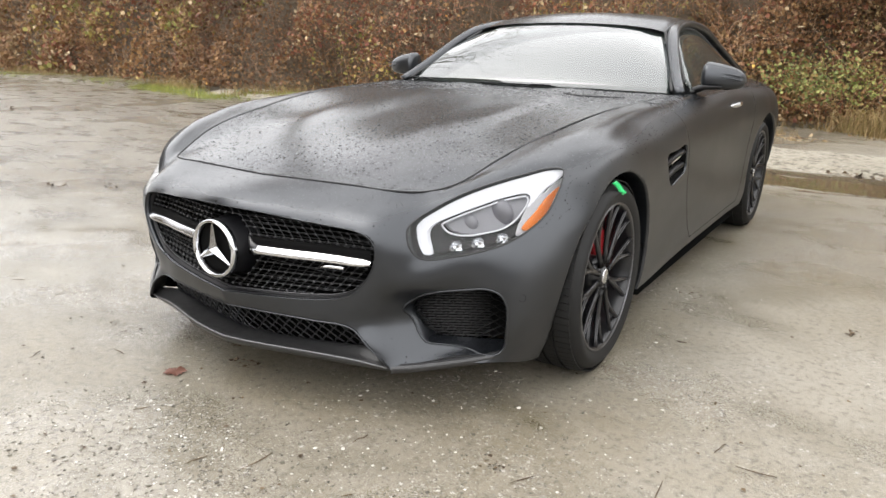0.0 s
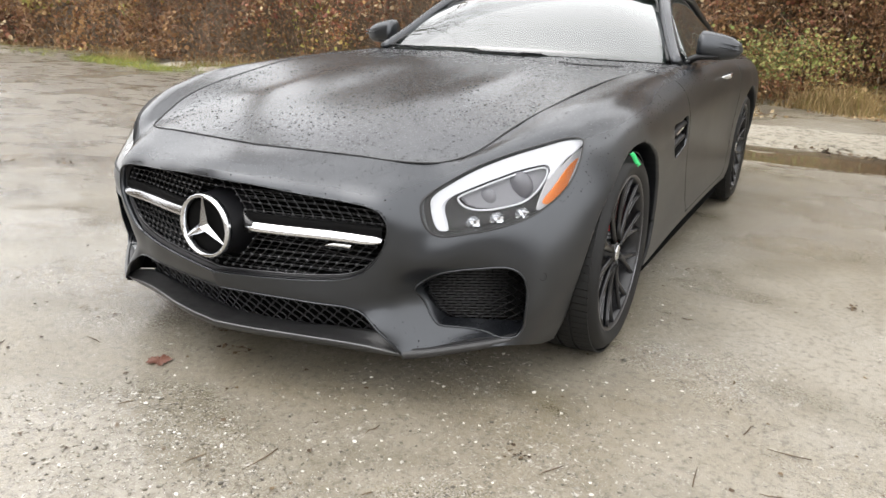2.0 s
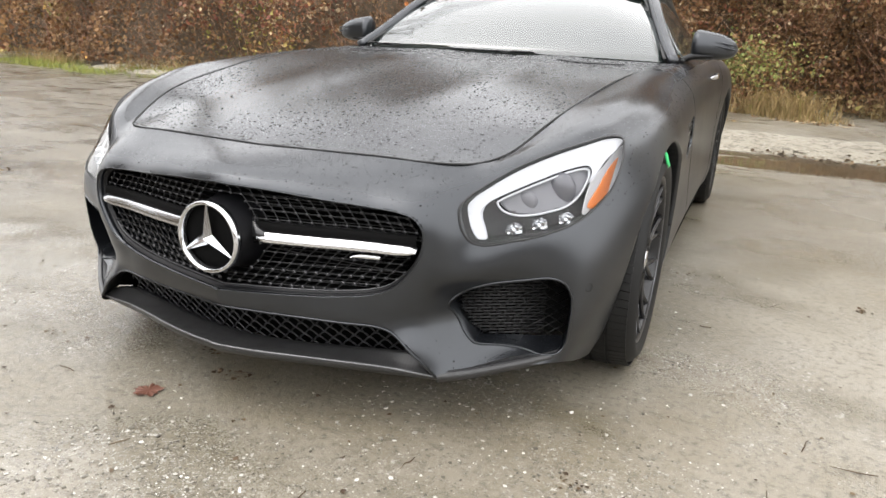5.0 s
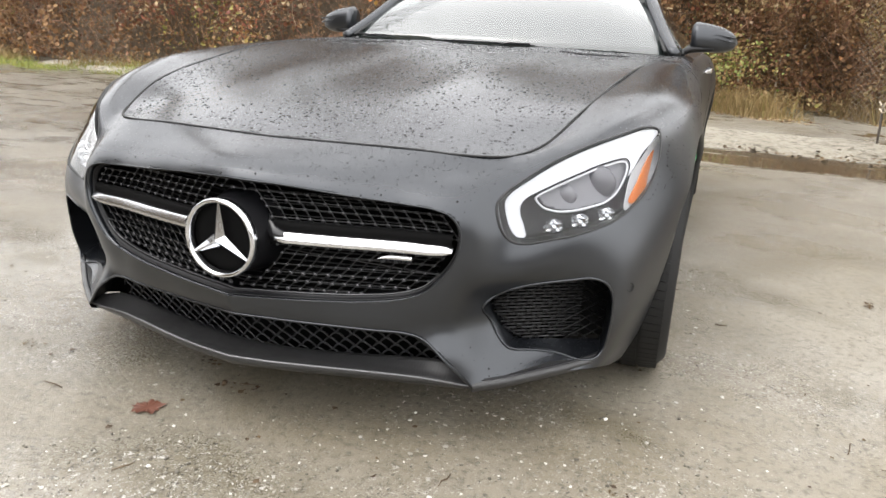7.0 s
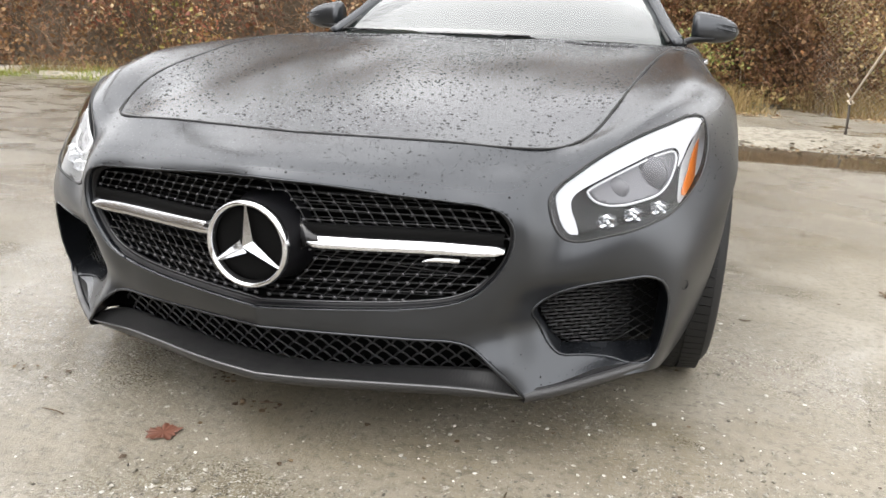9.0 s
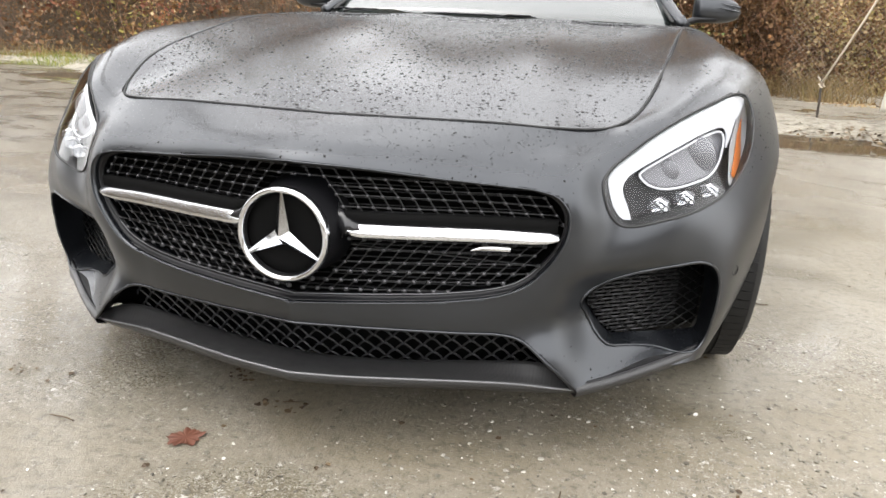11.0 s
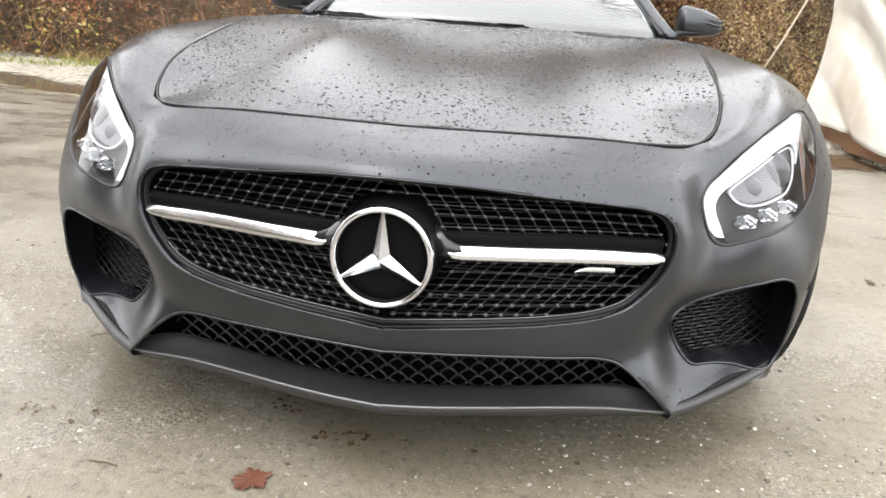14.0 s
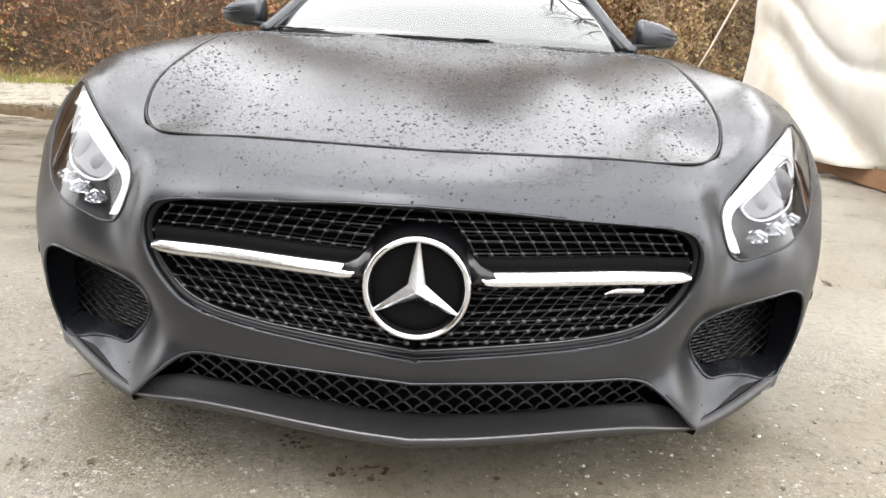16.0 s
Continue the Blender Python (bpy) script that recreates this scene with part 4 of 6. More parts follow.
def build_headlamp(side):
    put = lambda bm: flip_x(bm) if side < 0 else bm
    s = Sheet(GRID)
    s.cut(LAMP, [0, 2], lambda p: p[:, 1] < .62, keep_inside=True)
    s.f = s.f[(s.p[s.f][:, :, 1] < .62).all(1)]
    s.p[:, 1] += .0015
    s.rims = []
    bm = s.mesh("cover")
    lamp = part("headlamp", put(lamp_bowl()), LAMP_GREY, car, "clear-glass headlamp with a lit daytime strip")
    ob = part("cover_glass", put(bm), LENS, lamp)
    ob.visible_shadow = False
    seal = [(x, skin(x, z) - .0004, z) for x, z in np.vstack([LAMP, LAMP[:1]])]
    part("lamp_seal", put(tube(seal, .0027, 6, None, None, False)), RUBBER, lamp)
    part("daytime_strip", put(plate(light_guide(), lambda x, z: lamp_y(x, z) + .022, .02, .004)), LIT, lamp, "white lit daytime strip")
    eye = [(x, lamp_y(x, z) + .032, z) for x, z in np.vstack([EYE, EYE[:1]])]
    part("bright_outline", put(tube(eye, .0026, 6, None, None, False)), LIT, lamp)
    part("projector_chamber", put(plate(EYE, lambda x, z: lamp_y(x, z) + .05, .03, .006)), LAMP_CHROME, lamp)
    bm = bmesh.new()
    bmesh.ops.create_uvsphere(bm, u_segments=28, v_segments=16, radius=.041, matrix=Matrix.Translation((.735, lamp_y(.735, .607) + .062, .607)) @ Matrix.Diagonal((1, .55, 1, 1)))
    part("projector_lens", put(bm), PROJECTOR, lamp, "round grey projector lens")
    bm = bmesh.new()
    bmesh.ops.create_uvsphere(bm, u_segments=24, v_segments=12, radius=.03, matrix=Matrix.Translation((.672, lamp_y(.672, .583) + .062, .583)) @ Matrix.Diagonal((1, .5, .8, 1)))
    part("projector_lens", put(bm), LAMP_CHROME, lamp)
    for x, z in ((.662, .521), (.712, .531), (.763, .5415)):
        bm = bmesh.new()
        y = lamp_y(x, z) + .042
        turn = Matrix.Rotation(radians(-28), 4, "Z") @ Matrix.Rotation(radians(-10), 4, "Y")
        m = Matrix.Translation((x, y, z)) @ turn
        ids = []
        for step, (hw, hh, d) in enumerate(((.024, .019, .014), (.0235, .0185, .002), (.0195, .0150, -.003), (.0185, .0145, .002), (.012, .0095, -.009), (.005, .004, -.006))):
            ids.append([bm.verts.new(m @ Vector((hw * math.cos(a) * (1.0 if k % 2 else .88), d + .002 * ((k + step) % 3 - 1), hh * math.sin(a) * (1.0 if k % 2 else .88)))) for k, a in enumerate(np.linspace(0, 2 * math.pi, 14, endpoint=False))])
        for a, b in zip(ids, ids[1:]):
            for k in range(14):
                bm.faces.new((a[k], a[(k + 1) % 14], b[(k + 1) % 14], b[k]))
        bm.faces.new(ids[-1])
        bmesh.ops.recalc_face_normals(bm, faces=bm.faces[:])
        part("led_module", put(bm), CRYSTAL, lamp, "faceted clear lamp module", smooth=False)
    side_wall = smooth_line([(.804, .632), (.815, .655), (.832, .690), (.848, .706), (.855, .665), (.851, .615), (.837, .586), (.806, .556), (.801, .600)], 50, True)
    part("side_wall", put(plate(side_wall, lambda x, z: np.minimum(lamp_y(x, z) + .050, lamp_y(.82 + 0 * x, z) + 2.9 * (x - .82) + .030), .004, .004)), SIDE_REFLECTOR, lamp, "pale grey lamp wall behind the amber reflector")
    part("side_indicator", put(plate(INDICATOR, lambda x, z: lamp_y(.82 + 0 * x, z) + 2.9 * (x - .82) + .022, .002, .004)), ORANGE, lamp, "amber side reflector")


def lamp_bowl():
    rows = []
    for d, back in ((0, .004), (.004, .02), (.006, .05), (.012, .064)):
        rows.append([(x, lamp_y(ox, oz) + back, z) for (x, z), (ox, oz) in zip(inset(LAMP, d), LAMP)])
    c = LAMP.mean(0)
    for k in (.7, .4, .05):
        q = c + (inset(LAMP, .012) - c) * k
        rows.append([(x, lamp_y(x, z) + .066, z) for x, z in q])
    return loft(rows, closed=True)


PROJECTOR = material("projector_glass", (0.07, 0.07, 0.08), 0.2, 0.0)
for side in (1, -1):
    build_headlamp(side)


# ---- the car: wheels ----
TYRE = material("tyre_rubber", (0.010, 0.010, 0.010), 0.6, Specular_IOR_Level=0.25)
RIM = material("satin_dark_rim", (0.008, 0.008, 0.009), 0.3, 0.0, Specular_IOR_Level=0.45)
RIM_EDGE = material("machined_rim_edge", (0.16, 0.16, 0.17), 0.3, 1.0)
STEEL = material("brake_steel", (0.06, 0.057, 0.057), 0.4, 0.9)
CALIPER = material("red_caliper", (0.30, 0.008, 0.014), 0.35)


def build_wheel(at, radius, rim_r, width, side, label, steer=0):
    w = new("wheel")
    w.parent = car
    tagged(w, label)
    h = width / 2
    put = lambda bm: flip_x(bm) if side < 0 else bm
    c = radius - .007
    prof = [(rim_r - .008, h - .014), (rim_r + .004, h - .005), (rim_r + .010, h - .001), (rim_r + .022, h + .003), ((c + rim_r) / 2, h + .007), (c - .030, h + .002), (c - .014, h - .012), (c - .004, h - .034), (c, h - .062), (c, 0), (c, -h + .05), (c - .004, -h + .025), (c - .03, -h), (rim_r, -h + .01)]
    tyre = part("tyre", put(spin(prof, 96)), TYRE, w)
    tread = bmesh.new()
    n = 84
    for k in range(n):
        a0 = 2 * math.pi * k / n
        for lo, hi, rr, skew in ((h - .062, h - .014, .005, .25), (.022, h - .070, .007, .0), (-.03, .012, .007, .0), (-h + .062, -.04, .007, .0), (-h + .004, -h + .052, .006, -.25)):
            gap = .90 if abs(skew) else .95
            vs = []
            for u, v in ((lo, 0), (hi, 0), (hi, 1), (lo, 1)):
                a = a0 + (v * gap + skew * (u - lo) / .05 * .5) * 2 * math.pi / n
                edge = 1 - max(0, (abs(u) - (h - .055)) / .055) * 1.5
                for r in (c - .004, c + rr * (.2 + .8 * min(1, edge))):
                    vs.append(tread.verts.new((u, r * math.cos(a), r * math.sin(a))))
            b = vs[0::2]
            t = vs[1::2]
            tread.faces.new(t)
            for i in range(4):
                tread.faces.new((b[i], b[(i + 1) % 4], t[(i + 1) % 4], t[i]))
    bmesh.ops.recalc_face_normals(tread, faces=tread.faces[:])
    part("tread", put(tread), TYRE, tyre, smooth=False)
    barrel = [(rim_r + .001, h - .010), (rim_r - .004, h - .006), (rim_r - .008, h - .012), (rim_r - .014, h - .03), (rim_r - .02, h - .09), (rim_r - .022, -h + .02)]
    rim = part("rim", put(spin(barrel, 72)), RIM, w, "dark satin forged rim with split spokes")
    lip = [(rim_r + .003, h - .0075), (rim_r + .002, h - .004), (rim_r - .003, h - .0035), (rim_r - .0045, h - .007)]
    part("rim_lip", put(spin(lip, 72)), RIM_EDGE, rim)
    face = h - .022
    for k in range(10):
        a = 2 * math.pi * k / 10 + .22
        bm = bmesh.new()
        edge = bmesh.new()
        for way in (-1, 1):
            pts, rad = [], []
            for s in np.linspace(0, 1, 9):
                r = .046 + s * (rim_r - .053)
                off = way * .19 * max(0, s - .28)
                pts.append((face - .006 * math.sin(math.pi * s) - .006 * (1 - s) + .006 * s**3, r * math.cos(a + off), r * math.sin(a + off)))
                rad.append(.0098 - .0032 * s)
            tube(pts, rad, 6, bm, ((1, 0, 0), 1.2))
            out = [(x + .0085 - .002 * i / 8, y, z) for i, (x, y, z) in enumerate(pts)]
            tube(out[4:], .0011, 4, edge)
        spoke = part("spoke", put(bm), RIM, rim)
        part("spoke_edge", put(edge), RIM_EDGE, spoke)
    hub = [(.0001, face + .002), (.028, face + .002), (.032, face - .001), (.034, face - .012), (.058, face - .018), (.066, face - .04), (.066, face - .10)]
    part("hub", put(spin(hub, 40)), RIM, rim)
    cap = [(.0001, face + .006), (.022, face + .0055), (.0265, face + .003), (.027, face - .002)]
    part("centre_cap", put(spin(cap, 32)), CHROME, rim, "polished centre cap")
    for k in range(5):
        a = 2 * math.pi * k / 5
        bm = bmesh.new()
        bmesh.ops.create_cone(bm, cap_ends=True, segments=6, radius1=.008, radius2=.007, depth=.018, matrix=Matrix.Translation((face - .014, .047 * math.cos(a), .047 * math.sin(a))) @ Matrix.Rotation(radians(90), 4, "Y"))
        part("wheel_bolt", put(bm), STEEL, rim)
    disc = [(.07, -.012), (.195, -.012), (.197, -.018), (.197, -.038), (.195, -.044), (.07, -.044)]
    part("brake_disc", put(spin(disc, 64)), STEEL, w, "grey vented brake disc")
    rows = []
    for a in np.linspace(radians(-18), radians(66), 12):
        ca, sa = math.cos(a), math.sin(a)
        f = .01 * math.cos((a - radians(24)) * 2.2)
        rows.append([(x, r * ca, r * sa) for r, x in ((.105, .022 + f), (.115, .034 + f), (.19, .034 + f), (.215, .02), (.217, -.06), (.105, -.06))])
    part("brake_caliper", put(loft(rows, closed=True, cap=True)), CALIPER, w, "red brake caliper")
    w.matrix_basis = pose(*at, 0, 0, steer)
    return w


for side in (1, -1):
    build_wheel((side * .799, FRONT_AXLE, .332), .334, .252, .262, side, "front wheel with split-spoke dark rim and red caliper", .5)
    build_wheel((side * .80, REAR_AXLE, .340), .343, .266, .29, side, "rear wheel with split-spoke dark rim")
rows = []
for s in np.linspace(0, 1, 7):
    q = np.array((.931 + .006 * s, .795 + .10 * s, .664 - .052 * s + .003 * math.sin(s * 6)))
    rows.append([q, q + (.002, .032, .004)])
bm = loft(rows)
bmesh.ops.solidify(bm, geom=bm.faces[:], thickness=.002)
part("green_tag", bm, material("green_tape", (0.02, 0.55, 0.16), 0.45), car, "bright green tape strip over the front tyre")


# ---- the car: underside, wells and cabin ----
def build_under():
    bm = bmesh.new()
    lines = [[(x * k, y, z) for x in np.linspace(-1, 1, 9)] for y, z, k in ((.17, .155, .5), (.3, .14, .60), (.45, .135, .62), (.6, .135, .62), (1.15, .135, .62), (1.3, .14, .9), (2.0, .14, .9), (3.1, .14, .9), (3.2, .15, .62), (3.85, .17, .62), (4.4, .3, .5))]
    part("floor_pan", loft(lines), DARK, car)
    for side in (1, -1):
        for y0, r in ((FRONT_AXLE, .372), (REAR_AXLE, .39)):
            arc = np.linspace(-.05, math.pi + .05, 26)
            rows = [[(side * x, y0 + k * r * math.cos(a), .335 + k * r * math.sin(a)) for a in arc] for x, k in ((.855, 1), (.80, 1.01), (.62, 1.0), (.60, .5), (.60, .02))]
            part("wheel_liner", loft(rows), DARK, car)
    lines = [[(x, y, z) for x in np.linspace(-.58, .58, 7)] for y, z in ((.44, .16), (.44, .55), (.50, .60), (1.2, .62), (1.9, .70), (2.0, .80))]
    part("bulkhead", loft(lines), DARK, car)


build_under()


def build_cabin():
    lines = []
    for y, z in ((2.0, .872), (2.15, .905), (2.35, .915), (2.48, .90), (2.52, .82), (2.5, .6)):
        lines.append([(x, y, z - .02 * abs(x) + (.035 if .18 < x < .55 and 2.2 < y < 2.5 else 0)) for x in np.linspace(-.78, .78, 27)])
    part("dashboard", loft(lines), CABIN, car, "black dashboard")
    wheel = bmesh.new()
    pts = [(.36 + .185 * math.cos(a), 2.68 - .06 * math.sin(a), .90 + .175 * math.sin(a)) for a in np.linspace(0, 2 * math.pi, 40)]
    tube(pts, .014, 8, wheel, None, False)
    for a in (0, math.pi, -math.pi / 2):
        tube([(.36, 2.67, .90), (.36 + .18 * math.cos(a), 2.68 - .06 * math.sin(a), .90 + .17 * math.sin(a))], .016, 6, wheel)
    part("steering_wheel", wheel, CABIN, car, "black steering wheel")
    for x in (.37, -.37):
        rows = []
        for y, z, w, d in ((3.0, .5, .25, .1), (3.06, .62, .26, .10), (3.14, .80, .25, .09), (3.19, .95, .20, .07), (3.21, 1.0, .12, .05), (3.23, 1.08, .13, .06), (3.24, 1.14, .11, .04)):
            rows.append([(x + w * math.cos(a), y + d * math.sin(a), z) for a in np.linspace(0, 2 * math.pi, 18, endpoint=False)])
        part("seat", loft(rows, closed=True, cap=True), CABIN, car, "black bucket seat")
    bm = box((1.0, .02, .5), (0, 3.5, .70), .005)
    part("rear_bulkhead", bm, CABIN, car)
    bm = box((1.55, 1.6, .02), (0, 2.9, .42), .005)
    part("cabin_floor", bm, CABIN, car)
    mirror = bmesh.new()
    box((.22, .03, .06), (0, 2.42, 1.13), .012, mirror)
    tube([(0, 2.43, 1.15), (0, 2.45, 1.195)], .012, 8, mirror)
    part("interior_mirror", mirror, CABIN, car)


build_cabin()


def side_x(y, z):
    """How far out the car's side lies at a place of the side view."""
    d = (SY - y) ** 2 + (SZ - z) ** 2
    i = np.argpartition(d, 4)[:4]
    w = 1 / (d[i] + 1e-7)
    return float((SX[i] * w).sum() / w.sum())


FLANK = GRID[(GRID[:, 40, 1] > .5) & (GRID[:, 40, 1] < 4.2)]
SX, SY, SZ = FLANK[..., 0].ravel(), FLANK[..., 1].ravel(), FLANK[..., 2].ravel()


def build_sides():
    for side in (1, -1):
        put = lambda bm: flip_x(bm) if side < 0 else bm
        front = [(1.60, .868), (1.655, .835), (1.70, .79), (1.745, .71), (1.762, .62), (1.775, .52), (1.80, .42), (1.85, .315), (1.93, .25)]
        line = [(side_x(y, z) - .0005, y, z) for y, z in smooth_line(front, 40)]
        part("door_gap", put(tube(line, .0016, 6)), PANEL_GAP, car)
        rear = [(2.95, .255), (3.0, .36), (3.06, .52), (3.13, .72), (3.14, .86)]
        line = [(side_x(y, z) - .0005, y, z) for y, z in smooth_line(rear, 30)]
        part("door_gap", put(tube(line, .0016, 6)), PANEL_GAP, car)
        line = [(side_x(y, .25) - .0005, y, .25) for y in np.linspace(1.93, 2.95, 30)]
        part("door_gap", put(tube(line, .0026, 6)), PANEL_GAP, car)
        # air outlet behind the front wheel
        o = smooth_line(VENT, 50, True)
        c = o.mean(0)
        rows = [[(side_x(y, z) + k, c[0] + (y - c[0]) * s, c[1] + (z - c[1]) * s) for y, z in o] for k, s in ((-.004, 1.0), (-.035, .99), (-.05, .5), (-.05, .02))]
        vent = part("air_outlet", put(loft(rows, closed=True)), DARK, car, "black air outlet with two silver-edged fins")
        for z0, z1 in ((.635, .655), (.592, .612)):
            rows = []
            for y in np.linspace(1.43, 1.715, 10):
                z = z0 + (y - 1.43) / .285 * (z1 - z0) + (.01 if z0 > .6 else 0)
                x = side_x(y, z)
                rows.append([(x - .03, y, z + .012), (x - .012, y, z + .010), (x - .005, y, z), (x - .010, y, z - .008), (x - .03, y, z - .008)])
            part("outlet_fin", put(loft(rows)), BLACK_PLASTIC, vent)
            if z0 > .6:
                bm = loft([[(p[0] + .0015, p[1], p[2] + dz) for dz in (.003, -.004)] for p in [r[2] for r in rows[1:7]]])
                part("outlet_plate", put(bm), SATIN_CHROME, vent, "small plain silver plate")
        # door handle
        rows = []
        for s in np.linspace(0, 1, 14):
            y = 2.60 + .20 * s
            z = .806 + .012 * s
            x = side_x(y, z) + .004 + .026 * math.sin(math.pi * s) ** .6
            r = .004 + .010 * math.sin(math.pi * s) ** .5
            rows.append([(x + .5 * r * math.cos(a), y, z + r * math.sin(a)) for a in np.linspace(0, 2 * math.pi, 10, endpoint=False)])
        part("door_handle", put(loft(rows, closed=True, cap=True)), CHROME, car, "chrome-topped door handle")
        # door mirror
        base = bmesh.new()
        arm = smooth_line([(.775, 2.20, .868), (.80, 2.20, .892), (.835, 2.21, .908), (.88, 2.225, .912), (.93, 2.235, .915)], 14)
        tube(arm, np.linspace(.030, .020, 14), 10, base, ((0, 1, 0), .55))
        mirror = part("door_mirror", put(base), BLACK_PLASTIC, car, "matte black door mirror")
        rows = []
        for s in np.linspace(0, 1, 15):
            x = .832 + s * .195
            e = min(1, .72 + s * 3.5) * max(.05, 1 - max(0.0, s - .25) ** 3.2 * 2.3) ** .55 if s < 1 else .08
            top = .082 - .026 * s
            rows.append([(x, 2.265 + .012 * s + (-.075 if math.sin(a) > 0 else .05) * abs(math.sin(a)) ** .8 * e * (1 - .25 * s), .952 - .006 * s + (top if math.cos(a) > 0 else .050) * np.sign(math.cos(a)) * abs(math.cos(a)) ** .75 * e) for a in np.linspace(0, 2 * math.pi, 28, endpoint=False)])
        part("mirror_cap", put(loft(rows, closed=True, cap=True)), PAINT, mirror)
        for dz in (.022, .004):
            line = [(.93 + .085 * s, 2.196 + .030 * s, .957 + dz - .014 * s) for s in np.linspace(0, 1, 8)]
            part("mirror_ridge", put(tube(line, np.linspace(.001, .0045, 8), 6)), PAINT, mirror)
        line = [(.85 + .16 * s, 2.205 + .045 * s + .0 - .012 * math.sin(math.pi * s), .938 - .006 * s) for s in np.linspace(0, 1, 12)]
        part("mirror_indicator", put(tube(line, .0045, 6)), GLOSS_BLACK, mirror)
        bm = bmesh.new()
        bmesh.ops.create_circle(bm, cap_ends=True, segments=28, radius=1, matrix=Matrix.Translation((.93, 2.318, .95)) @ Matrix.Rotation(radians(90), 4, "X") @ Matrix.Diagonal((.08, .045, 1, 1)))
        part("mirror_glass", put(bm), CHROME, mirror)
        # parking sensor
        x, z = .841, .381
        ringy = spin([(.0095, -.001), (.011, -.0015), (.012, .001)], 20, "y")
        for v in ringy.verts:
            v.co = Matrix.Rotation(radians(52), 3, "Z") @ v.co
            v.co += Vector((x, skin(x, z), z))
        part("parking_sensor", put(ringy), BLACK_PLASTIC, car)
        # bonnet outlets and washers
        rows = []
        for s in np.linspace(0, 1, 12):
            x = .36 + .27 * s
            y = 1.70 + .035 * s
            hgt = float(bonnet_height(np.array([x]), np.array([y]))[0, 0])
            wd = .017 * math.sin(math.pi * min(1, .1 + s * .85)) ** .5
            rows.append([(x, y - wd, hgt + .001), (x, y - wd * .8, hgt + .004), (x, y, hgt + .003), (x, y + wd * .8, hgt + .0035), (x, y + wd, hgt + .001)])
        part("bonnet_outlet", put(loft(rows)), BLACK_PLASTIC, car, "slim black bonnet outlet")
    for pts in ([(.19, 1.985, .890), (.07, 1.975, .892), (-.12, 1.97, .893), (-.30, 1.985, .892)], [(-.54, 2.005, .890), (-.62, 2.02, .896), (-.70, 2.045, .900), (-.755, 2.07, .898)]):
        wiper = part("wiper", tube(smooth_line(pts, 14), [.002] * 2 + [.0038] * 10 + [.002] * 2, 6, None, ((0, 0, 1), .5)), BLACK_PLASTIC, car, "black wiper lying at the screen's foot")
        c = pts[1]
        part("wiper_arm", tube([(c[0] - .05, c[1] - .03, c[2] - .012), (c[0], c[1] - .005, c[2] + .004), (c[0] + .10, c[1] + .004, c[2] + .003)], .0032, 6), BLACK_PLASTIC, wiper)
    rows = [[(x, y, z) for x in np.linspace(-.76, .76, 25)] for y, z in ((1.93, .862), (1.98, .868), (2.09, .876))]
    part("cowl", loft(rows), BLACK_PLASTIC, car, "black cowl below the windscreen")


build_sides()


# ---- rain on the paint ----
def rain_beads(name, places, normals, radii, label):
    """Low domes of water sitting on a surface."""
    r = np.random.default_rng(8)
    k, m = len(places), 8
    side = np.cross(normals, r.normal(size=(k, 3)))
    side /= np.linalg.norm(side, axis=1, keepdims=True)
    other = np.cross(normals, side)
    a = 2 * math.pi * np.arange(m) / m
    stretch = r.uniform(.8, 1.45, k)
    rings = []
    for grow, lift in ((1.0, -.06), (.86, .22), (.48, .36)):
        lobe = grow * r.uniform(.88, 1.12, (k, m))
        ring_ = places[:, None] + radii[:, None, None] * (side[:, None] * (np.cos(a) * lobe * stretch[:, None])[..., None] + other[:, None] * (np.sin(a) * lobe)[..., None] + normals[:, None] * lift)
        rings.append(ring_)
    v = np.concatenate([*rings, (places + normals * radii[:, None] * .40)[:, None]], 1).reshape(-1, 3)
    i, j = np.arange(m), (np.arange(m) + 1) % m
    quads = np.concatenate([np.c_[i, j, j + m, i + m], np.c_[i + m, j + m, j + 2 * m, i + 2 * m]])
    tris = np.c_[i + 2 * m, j + 2 * m, np.full(m, 3 * m)]
    base = np.arange(k)[:, None, None] * (3 * m + 1)
    faces = (quads[None] + base).reshape(-1, 4).tolist() + (tris[None] + base).reshape(-1, 3).tolist()
    me = bpy.data.meshes.new(name)
    me.from_pydata(v.tolist(), [], faces)
    me.polygons.foreach_set("use_smooth", [True] * len(faces))
    return tagged(link_mesh(name, me, RAIN, car), label, kind="stuff")


RAIN = material("rain_water_on_black", (0.003, 0.003, 0.0035), 0.06, IOR=1.33)


